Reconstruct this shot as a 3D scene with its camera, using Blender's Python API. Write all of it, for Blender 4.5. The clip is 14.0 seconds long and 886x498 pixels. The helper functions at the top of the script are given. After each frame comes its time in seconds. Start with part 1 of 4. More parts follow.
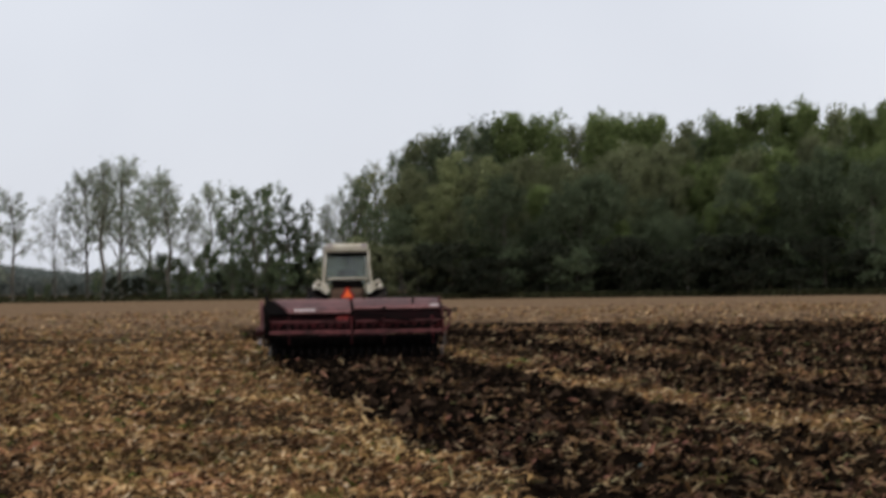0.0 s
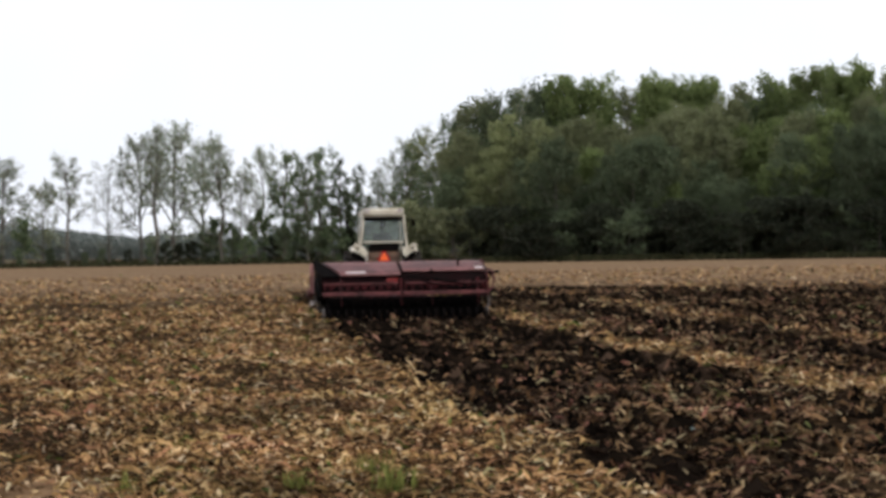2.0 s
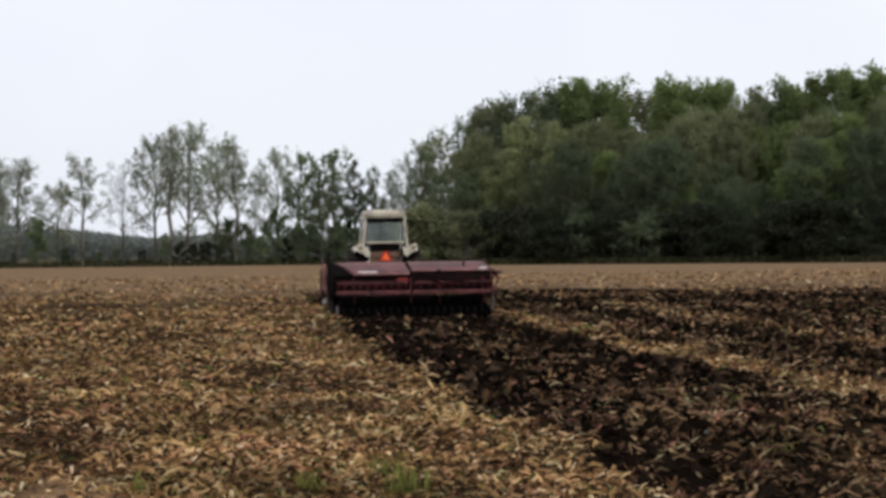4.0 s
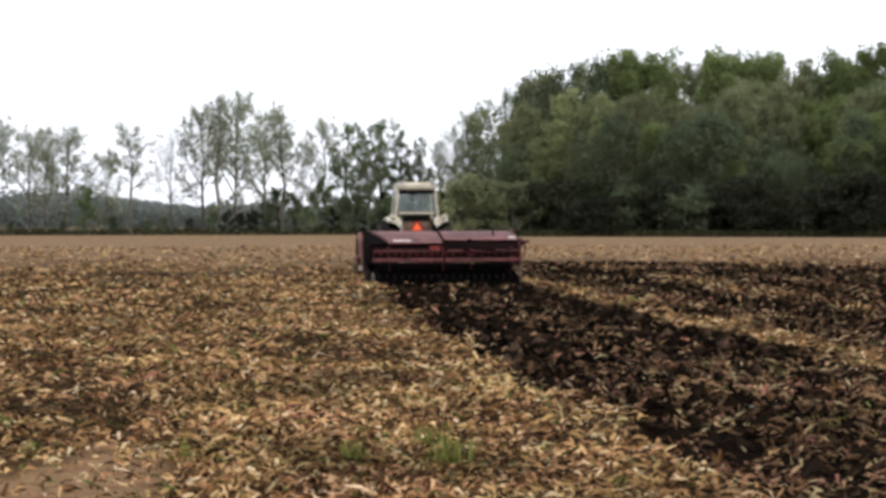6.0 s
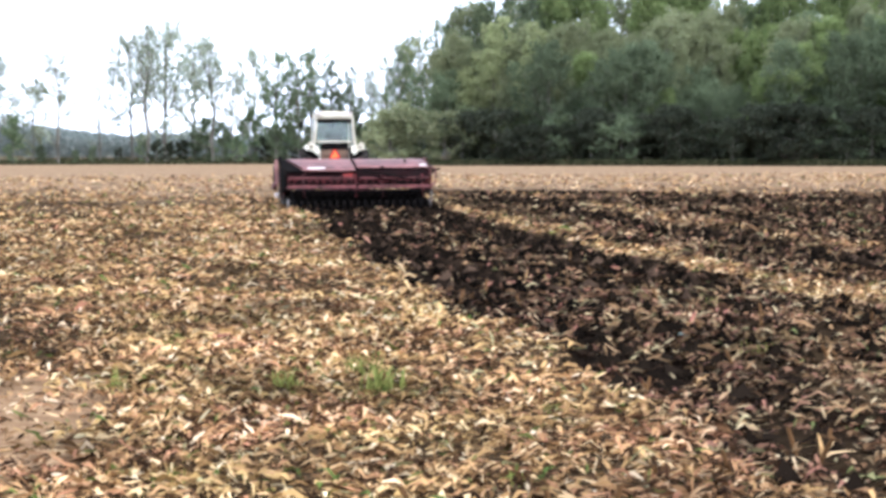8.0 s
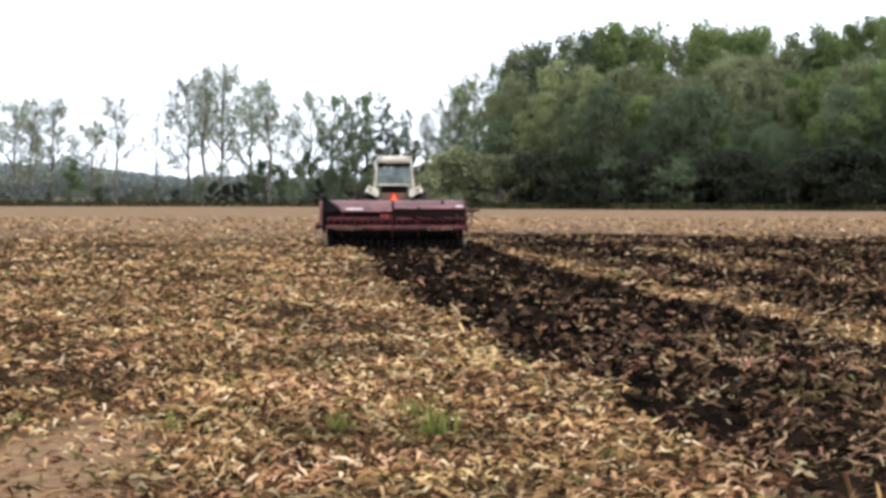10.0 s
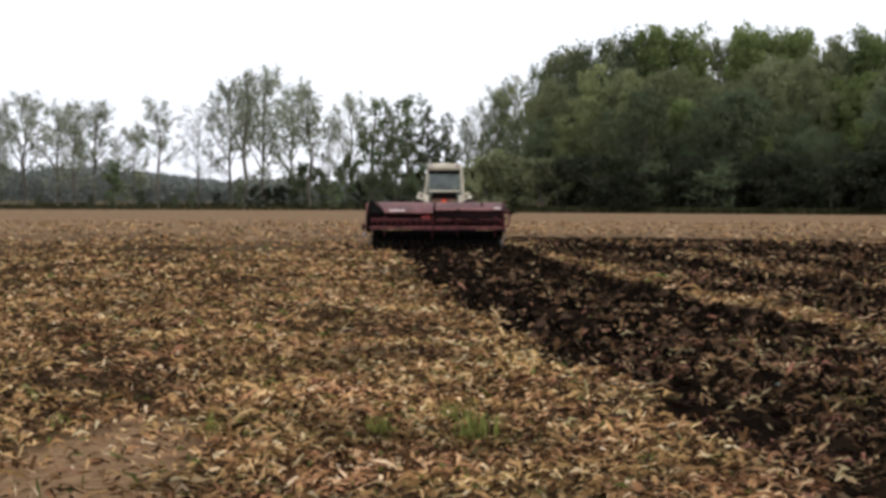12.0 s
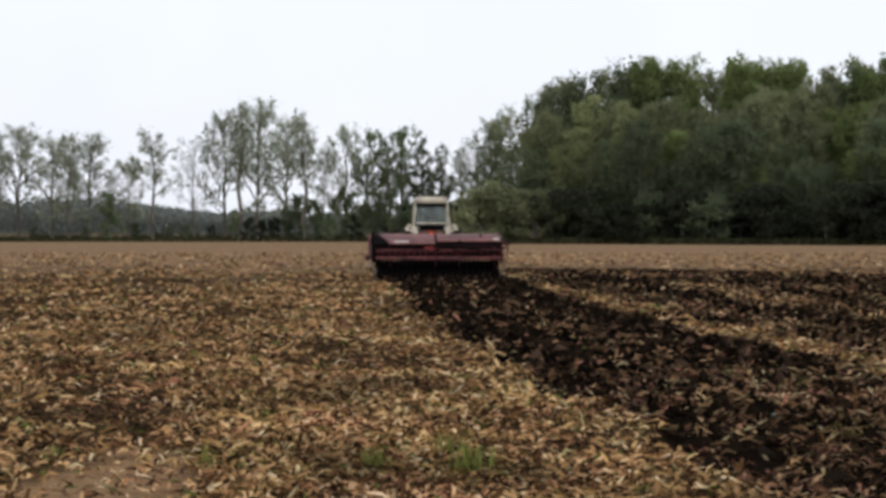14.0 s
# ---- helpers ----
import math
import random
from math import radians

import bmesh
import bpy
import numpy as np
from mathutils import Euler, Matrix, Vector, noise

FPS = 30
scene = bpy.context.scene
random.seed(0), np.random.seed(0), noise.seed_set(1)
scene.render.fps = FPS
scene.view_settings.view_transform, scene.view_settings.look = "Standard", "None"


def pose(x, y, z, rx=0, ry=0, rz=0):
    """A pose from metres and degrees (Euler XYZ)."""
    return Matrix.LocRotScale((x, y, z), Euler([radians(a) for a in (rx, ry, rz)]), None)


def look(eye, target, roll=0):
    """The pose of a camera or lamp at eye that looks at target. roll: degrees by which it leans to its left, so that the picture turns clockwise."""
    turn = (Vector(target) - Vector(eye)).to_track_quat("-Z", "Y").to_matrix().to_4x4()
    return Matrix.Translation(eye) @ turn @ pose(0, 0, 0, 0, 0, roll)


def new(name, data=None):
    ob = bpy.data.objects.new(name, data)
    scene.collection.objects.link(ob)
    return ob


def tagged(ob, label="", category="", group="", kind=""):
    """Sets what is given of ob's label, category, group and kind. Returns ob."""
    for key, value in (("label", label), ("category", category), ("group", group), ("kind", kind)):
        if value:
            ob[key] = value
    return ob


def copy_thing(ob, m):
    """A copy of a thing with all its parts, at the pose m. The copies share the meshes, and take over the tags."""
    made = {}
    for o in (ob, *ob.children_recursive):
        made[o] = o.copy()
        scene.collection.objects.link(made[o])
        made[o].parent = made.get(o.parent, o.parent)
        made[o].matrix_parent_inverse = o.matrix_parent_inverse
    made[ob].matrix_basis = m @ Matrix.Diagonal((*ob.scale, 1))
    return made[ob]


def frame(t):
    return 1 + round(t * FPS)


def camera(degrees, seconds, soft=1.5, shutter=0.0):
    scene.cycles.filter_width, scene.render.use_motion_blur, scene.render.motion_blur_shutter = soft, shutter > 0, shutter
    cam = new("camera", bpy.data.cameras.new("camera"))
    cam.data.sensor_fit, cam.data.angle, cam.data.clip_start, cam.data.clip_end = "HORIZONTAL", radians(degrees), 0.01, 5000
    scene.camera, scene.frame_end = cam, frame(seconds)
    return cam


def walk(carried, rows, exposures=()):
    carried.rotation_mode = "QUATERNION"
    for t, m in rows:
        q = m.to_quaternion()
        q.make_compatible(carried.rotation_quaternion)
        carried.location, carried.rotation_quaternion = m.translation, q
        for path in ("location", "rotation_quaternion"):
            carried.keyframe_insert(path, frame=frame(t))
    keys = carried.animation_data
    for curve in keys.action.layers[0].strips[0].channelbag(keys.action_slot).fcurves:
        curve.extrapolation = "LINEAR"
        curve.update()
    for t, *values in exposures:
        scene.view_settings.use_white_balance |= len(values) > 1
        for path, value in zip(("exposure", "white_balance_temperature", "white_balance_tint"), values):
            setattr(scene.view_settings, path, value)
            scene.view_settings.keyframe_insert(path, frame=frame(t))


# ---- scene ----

EYE = 1.5
cam = camera(30, 14.0, soft=3.6, shutter=0.5)


def aim(yaw, pitch, roll):
    """Camera pose: yaw to the right and pitch up in degrees, roll to its left."""
    return pose(0, 0, EYE, 90 + pitch, 0, -yaw) @ pose(0, 0, 0, 0, 0, roll)


PATH = [(0.0, 4.64, 1.26, -0.8), (0.5, 3.51, -0.44, -0.67), (1.0, 3.56, -0.85, -0.75), (1.5, 3.17, -0.63, -0.89),
        (2.0, 2.83, 0.02, -0.95), (2.2, 2.35, 0.35, -0.96), (4.3, 2.29, -0.06, -0.56), (4.5, 2.0, -0.28, -0.69),
        (5.0, 1.33, -0.9, -0.53), (5.5, 0.74, -1.7, -0.31), (6.0, 0.74, -0.9, -0.12), (6.5, 2.53, -2.33, 0.23),
        (7.0, 4.45, -4.02, 0.81), (7.5, 1.86, -3.71, -0.09), (8.0, 3.11, -3.36, -0.17), (8.2, 3.21, -3.03, -0.12),
        (10.3, 1.1, -1.86, 0.08), (10.5, 1.32, -1.9, 0.12), (11.0, 0.87, -1.76, 0.3), (11.5, 0.1, -2.02, 0.26),
        (12.0, -0.18, -1.74, 0.13), (12.5, 0.12, -1.48, 0.18), (13.0, -0.3, -1.01, 0.42), (13.5, -0.17, -1.08, 0.24),
        (14.0, 0.0, -0.65, 0.0)]
# seconds, stops, white balance
EXPOSURES = [(0.0, -0.34, 6350, 10), (0.5, -0.05, 6350, 10), (1.0, 0.17, 6350, 10), (1.5, 0.42, 6350, 10), (2.0, 0.12, 6350, 10), (2.2, 0.12, 6350, 10),
             (4.3, -0.08, 6350, 10), (4.5, -0.08, 6350, 10), (5.0, 0.37, 6350, 10), (5.5, 0.54, 6350, 10), (6.0, 0.47, 6350, 10), (6.5, 0.22, 6300, 10),
             (7.0, 1.50, 5750, 10), (7.5, 1.90, 5600, 10), (8.0, 1.65, 5550, 10), (8.2, 1.62, 5550, 10), (10.3, 0.92, 6050, 10), (11.0, 0.87, 6150, 10),
             (11.5, 0.76, 6300, 10), (12.0, 0.24, 6350, 10), (12.5, 0.40, 6350, 10), (13.0, 0.16, 6350, 10), (14.0, 0.02, 6350, 10)]
walk(cam, [(t, aim(a, b, c)) for t, a, b, c in PATH], EXPOSURES)

# ---- sky and sun ----
SUN_UP, SUN_ROUND = radians(38), radians(150)
world = bpy.data.worlds.new("overcast_sky")
scene.world = world
world.use_nodes = True
wn, wl = world.node_tree.nodes, world.node_tree.links
sky = wn.new("ShaderNodeTexSky")
sky.sky_type, sky.sun_disc, sky.sun_elevation, sky.sun_rotation = "NISHITA", False, SUN_UP, SUN_ROUND
sky.dust_density, sky.air_density = 4.0, 1.0
clear = wn.new("ShaderNodeVectorMath")
clear.operation = "SCALE"
clear.inputs["Scale"].default_value = 0.10
cloud = wn.new("ShaderNodeMix")
cloud.data_type = "RGBA"
cloud.inputs[0].default_value = 0.85
cloud.inputs[7].default_value = (1.02, 1.05, 1.13, 1)
veil = wn.new("ShaderNodeTexNoise")
veil.inputs["Scale"].default_value, veil.inputs["Detail"].default_value = 2.2, 4
tone = wn.new("ShaderNodeValToRGB")
tone.color_ramp.elements[0].position, tone.color_ramp.elements[0].color = 0.35, (1.02, 1.04, 1.11, 1)
tone.color_ramp.elements[1].position, tone.color_ramp.elements[1].color = 0.68, (1.18, 1.20, 1.25, 1)
wl.new(wn.new("ShaderNodeTexCoord").outputs["Generated"], veil.inputs["Vector"])
wl.new(veil.outputs[0], tone.inputs[0])
wl.new(tone.outputs[0], cloud.inputs[7])
wl.new(sky.outputs[0], clear.inputs[0])
wl.new(clear.outputs[0], cloud.inputs[6])
wl.new(cloud.outputs[2], wn["Background"].inputs[0])
wn["Background"].inputs[1].default_value = 1.0
sun = new("sun", bpy.data.lights.new("sun", "SUN"))
sun.data.energy, sun.data.angle, sun.data.color = 1.0, radians(25), (1.0, 0.96, 0.9)
sun.matrix_world = look((0, 0, 0), (math.sin(SUN_ROUND) * -math.cos(SUN_UP), -math.cos(SUN_ROUND) * math.cos(SUN_UP), -math.sin(SUN_UP)))


# ---- materials ----
def material(name):
    m = bpy.data.materials.new(name)
    m.use_nodes = True
    return m, m.node_tree.nodes, m.node_tree.links, m.node_tree.nodes["Principled BSDF"]


def ramp_node(nodes, stops):
    r = nodes.new("ShaderNodeValToRGB")
    e = r.color_ramp.elements
    while len(e) < len(stops):
        e.new(0.5)
    for k, (p, c) in zip(e, stops):
        k.position, k.color = p, (*c, 1)
    return r


def noise_node(nodes, links, scale, detail=6, coords="Object"):
    n, tc = nodes.new("ShaderNodeTexNoise"), nodes.new("ShaderNodeTexCoord")
    n.inputs["Scale"].default_value, n.inputs["Detail"].default_value = scale, detail
    links.new(tc.outputs[coords], n.inputs["Vector"])
    return n


def worn(name, colour, dirt, rough=0.5, metal=0.0, scale=6.0, amount=0.5, bump=0.15, gloss=0.3):
    """Paint or bare surface with blotches of dirt at a broad and a fine scale."""
    m, nodes, links, p = material(name)
    a, b = noise_node(nodes, links, scale), noise_node(nodes, links, scale * 9, 3)
    add = nodes.new("ShaderNodeMath")
    add.operation = "MULTIPLY_ADD"
    add.inputs[1].default_value = 0.35
    links.new(b.outputs[0], add.inputs[0])
    links.new(a.outputs[0], add.inputs[2])
    c = ramp_node(nodes, [(max(0.0, 0.68 - amount * 0.4), colour), (0.9, dirt)])
    links.new(add.outputs[0], c.inputs[0])
    links.new(c.outputs[0], p.inputs["Base Color"])
    p.inputs["Roughness"].default_value, p.inputs["Metallic"].default_value = rough, metal
    p.inputs["Specular IOR Level"].default_value = gloss
    bm_ = nodes.new("ShaderNodeBump")
    bm_.inputs["Strength"].default_value = bump
    bm_.inputs["Distance"].default_value = 0.01
    links.new(b.outputs[0], bm_.inputs["Height"])
    links.new(bm_.outputs[0], p.inputs["Normal"])
    return m


def island(name, stops, rough=0.8, through_light=0.0, gloss=0.08, blotch=0.0):
    """Each loose piece takes its own colour from the stops."""
    m, nodes, links, p = material(name)
    g, o = nodes.new("ShaderNodeNewGeometry"), nodes.new("ShaderNodeObjectInfo")
    c = ramp_node(nodes, stops)
    links.new(g.outputs["Random Per Island"], c.inputs[0])
    h = nodes.new("ShaderNodeHueSaturation")
    v = nodes.new("ShaderNodeMapRange")
    v.inputs[3].default_value, v.inputs[4].default_value = 0.76, 1.2
    links.new(o.outputs["Random"], v.inputs[0])
    links.new(v.outputs[0], h.inputs["Value"])
    links.new(c.outputs[0], h.inputs["Color"])
    if blotch:
        big, w = noise_node(nodes, links, blotch, 3), nodes.new("ShaderNodeMapRange")
        for i, k in ((1, 0.33), (2, 0.62), (3, 0.36), (4, 1.12)):
            w.inputs[i].default_value = k
        links.new(big.outputs[0], w.inputs[0])
        mul = nodes.new("ShaderNodeMath")
        mul.operation = "MULTIPLY"
        links.new(v.outputs[0], mul.inputs[0])
        links.new(w.outputs[0], mul.inputs[1])
        links.new(mul.outputs[0], h.inputs["Value"])
        other, shift = noise_node(nodes, links, blotch * 1.7, 2), nodes.new("ShaderNodeMapRange")
        for i, k in ((1, 0.35), (2, 0.65), (3, 0.491), (4, 0.512)):
            shift.inputs[i].default_value = k
        links.new(other.outputs[0], shift.inputs[0])
        links.new(shift.outputs[0], h.inputs["Hue"])
    links.new(h.outputs[0], p.inputs["Base Color"])
    p.inputs["Roughness"].default_value = rough
    p.inputs["Specular IOR Level"].default_value = gloss
    if through_light:
        t, mix = nodes.new("ShaderNodeBsdfTranslucent"), nodes.new("ShaderNodeMixShader")
        mix.inputs[0].default_value = through_light
        links.new(h.outputs[0], t.inputs[0])
        links.new(p.outputs[0], mix.inputs[1])
        links.new(t.outputs[0], mix.inputs[2])
        links.new(mix.outputs[0], nodes["Material Output"].inputs[0])
    return m


ROW0, LEAN = 3.95, 0.077    # centre of the newest pass at y = 0 and its slant
TILL_END = 68.0
BARE = (-2.0, 9.0, 0.75, 3.2)             # a bare trodden patch: centre and reach
# metres across from the newest pass's edge: how far the soil is opened, how much litter is left on it
BANDS = [(-0.05, 0.0, 1.0), (0.15, 1.0, 0.08), (1.15, 1.0, 0.06), (1.5, 0.85, 0.27), (2.5, 0.85, 0.27), (2.75, 1.0, 0.03), (3.75, 1.0, 0.03), (3.95, 0.1, 0.8),
         (4.6, 0.15, 0.75), (4.85, 0.42, 0.5), (6.1, 0.48, 0.44), (6.4, 1.0, 0.08), (7.2, 1.0, 0.08), (7.5, 0.6, 0.42), (8.0, 0.3, 0.63), (8.5, 0.3, 0.63), (8.8, 0.45, 0.48), (9.4, 0.45, 0.48), (9.6, 1.0, 0.12),
         (10.3, 1.0, 0.12), (10.6, 0.42, 0.5), (11.7, 0.45, 0.48), (12.0, 1.0, 0.12), (12.7, 1.0, 0.12), (13.0, 0.5, 0.45), (15.0, 0.5, 0.45), (15.4, 0.9, 0.2), (16.0, 0.9, 0.2), (16.3, 0.45, 0.5), (40.0, 0.45, 0.5)]


def across(x, y):
    """Metres to the right of the newest pass's edge; the pass bends a little where it begins."""
    return x + LEAN * y - ROW0 + 1.95 - 0.042 * np.maximum(0, 20 - y)


def wander(x, y):
    return 0.14 * np.sin(y * 1.7 + x) + 0.12 * np.sin(y * 0.6 - 2 * x) + 0.09 * np.sin(y * 3.9 + 5 * x)


def headland(x, y):
    """A dark strip along the far end of the older passes, where the drill was turned."""
    return np.exp(-((y - 62 + 0.25 * (x - 7)) / 3.2) ** 2) * np.clip((across(x, y) - 4.2) / 1.5, 0, 1) * np.clip((17 - across(x, y)) / 4, 0, 1)


def tilled(x, y):
    """How far the drill has opened the soil at a place, 0 to 1."""
    s = across(x, y) + 0.6 * wander(x, y)
    v = np.interp(s, [b[0] for b in BANDS], [b[1] for b in BANDS])
    v = v * np.where(s > 1.3, np.clip((y - 7) / 11, 0.2, 1), np.clip((y - 3) / 9, 0.5, 1))
    v = v * np.clip((TILL_END - y) / 16.0, 0, 1)
    return np.maximum(v, 0.9 * headland(x, y))


def cover(x, y):
    """The share of litter left lying after the drill has passed, and whether the drill has soiled it."""
    s = across(x, y) + wander(x, y)
    v = np.interp(s, [b[0] for b in BANDS], [b[2] for b in BANDS])
    v = np.maximum(v, np.clip((19 - y) / 12, 0, 0.6) * np.clip((s - 1.0) / 0.8, 0.8, 1))
    v = 1 - (1 - v) * np.maximum(np.clip((TILL_END - y) / 16.0, 0, 1), headland(x, y))
    return v, (s > 0.1) & (v < 0.62)


def field_soil():
    m, nodes, links, p = material("field_soil")
    tc, sep = nodes.new("ShaderNodeTexCoord"), nodes.new("ShaderNodeSeparateXYZ")
    links.new(tc.outputs["Object"], sep.inputs[0])

    def op(kind, a, b, c=None):
        n = nodes.new("ShaderNodeMath")
        n.operation = kind
        for i, v in enumerate((a, b, c)):
            if v is None:
                continue
            if isinstance(v, (int, float)):
                n.inputs[i].default_value = v
            else:
                links.new(v, n.inputs[i])
        return n.outputs[0]

    def smooth(v, lo, hi):
        n = nodes.new("ShaderNodeMapRange")
        n.interpolation_type = "SMOOTHSTEP"
        n.inputs[1].default_value, n.inputs[2].default_value = lo, hi
        links.new(v, n.inputs[0])
        return n.outputs[0]

    big, fine, mid = noise_node(nodes, links, 0.22, 4), noise_node(nodes, links, 9, 6), noise_node(nodes, links, 1.3, 5)
    y = sep.outputs[1]
    opened = nodes.new("ShaderNodeAttribute")
    opened.attribute_name = "tilled"
    mask = smooth(op("ADD", opened.outputs["Fac"], op("MULTIPLY_ADD", mid.outputs[0], 0.5, op("MULTIPLY_ADD", fine.outputs[0], 0.5, -0.5))), 0.15, 0.85)
    wet = ramp_node(nodes, [(0.3, (0.003, 0.0022, 0.0018)), (0.55, (0.007, 0.0048, 0.0036)), (0.8, (0.026, 0.016, 0.0105))])
    links.new(fine.outputs[0], wet.inputs[0])
    # dry soil, darkened to hold the shade between the litter scraps
    dry = ramp_node(nodes, [(0.3, (0.008, 0.0052, 0.003)), (0.5, (0.034, 0.022, 0.012)), (0.66, (0.078, 0.051, 0.028)), (0.8, (0.14, 0.095, 0.054))])
    mixn = op("MULTIPLY_ADD", fine.outputs[0], 0.55, op("MULTIPLY", big.outputs[0], 0.45))
    links.new(mixn, dry.inputs[0])
    far = ramp_node(nodes, [(0.3, (0.135, 0.086, 0.051)), (0.7, (0.24, 0.162, 0.098))])
    links.new(mid.outputs[0], far.inputs[0])
    # bare trodden patch
    away = nodes.new("ShaderNodeVectorMath")
    away.operation = "DISTANCE"
    away.inputs[1].default_value = (BARE[0] / BARE[2], BARE[1] / BARE[3], 0)
    put = nodes.new("ShaderNodeCombineXYZ")
    links.new(op("DIVIDE", sep.outputs[0], BARE[2]), put.inputs[0])
    links.new(op("DIVIDE", y, BARE[3]), put.inputs[1])
    links.new(put.outputs[0], away.inputs[0])
    pale = ramp_node(nodes, [(0.3, (0.14, 0.083, 0.044)), (0.7, (0.26, 0.166, 0.094))])
    links.new(fine.outputs[0], pale.inputs[0])
    m0 = nodes.new("ShaderNodeMix")
    m0.data_type = "RGBA"
    links.new(smooth(op("MULTIPLY_ADD", mid.outputs[0], 0.9, away.outputs["Value"]), 1.5, 0.9), m0.inputs[0])
    links.new(dry.outputs[0], m0.inputs[6])
    links.new(pale.outputs[0], m0.inputs[7])
    m1, m2 = nodes.new("ShaderNodeMix"), nodes.new("ShaderNodeMix")
    m1.data_type = m2.data_type = "RGBA"
    links.new(smooth(op("MULTIPLY_ADD", big.outputs[0], 40, y), 58, 100), m1.inputs[0])
    links.new(m0.outputs[2], m1.inputs[6])
    links.new(far.outputs[0], m1.inputs[7])
    links.new(mask, m2.inputs[0])
    links.new(m1.outputs[2], m2.inputs[6])
    links.new(wet.outputs[0], m2.inputs[7])
    links.new(m2.outputs[2], p.inputs["Base Color"])
    p.inputs["Roughness"].default_value = 0.95
    p.inputs["Specular IOR Level"].default_value = 0.0
    b = nodes.new("ShaderNodeBump")
    b.inputs["Strength"].default_value, b.inputs["Distance"].default_value = 0.8, 0.04
    links.new(fine.outputs[0], b.inputs["Height"])
    links.new(b.outputs[0], p.inputs["Normal"])
    return m


SOIL = field_soil()
RED = worn("faded_red_paint", (0.115, 0.012, 0.015), (0.016, 0.008, 0.008), 0.6, 0, 3, 0.9, 0.15, 0.15)
# red darkened to hold the shade under the drill's lids
SHADED_RED = worn("shaded_dark_red", (0.014, 0.004, 0.0045), (0.008, 0.005, 0.005), 0.8, 0, 5, 0.7, 0.15, 0.05)
RAIL = worn("light_red_rail", (0.185, 0.055, 0.055), (0.03, 0.012, 0.012), 0.55, 0, 4, 0.7, 0.15, 0.2)
RED_LID = worn("chalky_red_paint", (0.22, 0.085, 0.08), (0.05, 0.02, 0.019), 0.6, 0, 2, 0.9)
PINK = worn("faded_pink_and_highlight", (0.40, 0.19, 0.18), (0.16, 0.06, 0.055), 0.6, 0, 5, 0.6)
# black steel, taken near black to hold the shade below the drill
BLACK = worn("black_steel_and_shade", (0.003, 0.003, 0.0033), (0.008, 0.006, 0.005), 0.9, 0, 8, 0.5, 0.15, 0.02)
DARK_INSIDE = worn("dark_cab_inside", (0.02, 0.018, 0.017), (0.04, 0.03, 0.025), 0.8, 0, 6)
CREAM = worn("cream_white_paint", (0.62, 0.57, 0.46), (0.36, 0.30, 0.22), 0.45, 0, 3)
STEEL = worn("bare_steel", (0.30, 0.29, 0.28), (0.12, 0.09, 0.07), 0.4, 0.8, 7)
RUST = worn("dull_worn_steel", (0.16, 0.14, 0.13), (0.05, 0.035, 0.028), 0.6, 0.3, 9)
TYRE = worn("tyre_rubber", (0.016, 0.016, 0.017), (0.05, 0.038, 0.028), 0.9, 0, 5, 0.5, 0.15, 0.1)
PALE = worn("scuffed_white_and_highlight", (0.62, 0.58, 0.56), (0.3, 0.2, 0.18), 0.6, 0, 20)
ORANGE = worn("fluorescent_orange", (1.0, 0.16, 0.03), (0.9, 0.12, 0.03), 0.5, 0, 10, 0.1)
REFLECTOR = worn("red_reflector", (0.42, 0.022, 0.018), (0.2, 0.02, 0.016), 0.4, 0, 10, 0.1)
BARK = worn("grey_brown_bark", (0.075, 0.066, 0.055), (0.16, 0.145, 0.12), 0.95, 0, 2.5, 0.8, 0.6, 0.05)
GLASS, _n, _l, _p = material("sky_grey_cab_glass")
_p.inputs["Base Color"].default_value = (0.85, 0.92, 0.92, 1)
_p.inputs["Transmission Weight"].default_value, _p.inputs["Roughness"].default_value, _p.inputs["IOR"].default_value = 1.0, 0.05, 1.12
# a mottled diffuse grey film paints the sky's reflection into the glass
_sky_grey, _film = _n.new("ShaderNodeBsdfDiffuse"), _n.new("ShaderNodeMixShader")
_sky_grey.inputs[0].default_value = (0.20, 0.22, 0.215, 1)
_mottle = noise_node(_n, _l, 4.0)
_veil = ramp_node(_n, [(0.3, (0.10, 0.10, 0.10)), (0.75, (0.36, 0.36, 0.36))])
_l.new(_mottle.outputs[0], _veil.inputs[0])
_l.new(_veil.outputs[0], _film.inputs[0])
_l.new(_p.outputs[0], _film.inputs[1])
_l.new(_sky_grey.outputs[0], _film.inputs[2])
_l.new(_film.outputs[0], _n["Material Output"].inputs[0])

LITTER = island("dry_corn_litter", [(0.0, (0.02, 0.00955, 0.00473)), (0.28, (0.08, 0.0411, 0.0189)), (0.42, (0.24, 0.129, 0.052)), (0.6, (0.506, 0.305, 0.13)),
                                    (0.72, (0.33, 0.157, 0.0833)), (0.82, (0.605, 0.388, 0.187)), (0.91, (0.682, 0.483, 0.271)), (0.945, (0.726, 0.568, 0.374)), (0.96, (0.12, 0.13, 0.0305)), (1.0, (0.07, 0.1, 0.0224))], 0.85, 0.12, 0.03, 0.55)
MUDDY = island("soil_stained_litter", [(0.0, (0.0112, 0.00601, 0.004)), (0.32, (0.0281, 0.0151, 0.00799)), (0.45, (0.178, 0.0955, 0.048)), (0.62, (0.337, 0.2, 0.0999)), (0.74, (0.3, 0.134, 0.0954)),
                                       (0.88, (0.468, 0.316, 0.165)), (0.96, (0.562, 0.42, 0.25)), (1.0, (0.0936, 0.12, 0.03))], 0.85, 0.1, 0.02, 0.6)
DRY_GRASS = island("dry_pale_grass", [(0.0, (0.16, 0.13, 0.08)), (0.6, (0.30, 0.25, 0.16)), (1.0, (0.40, 0.35, 0.24))], 0.8, 0.3)
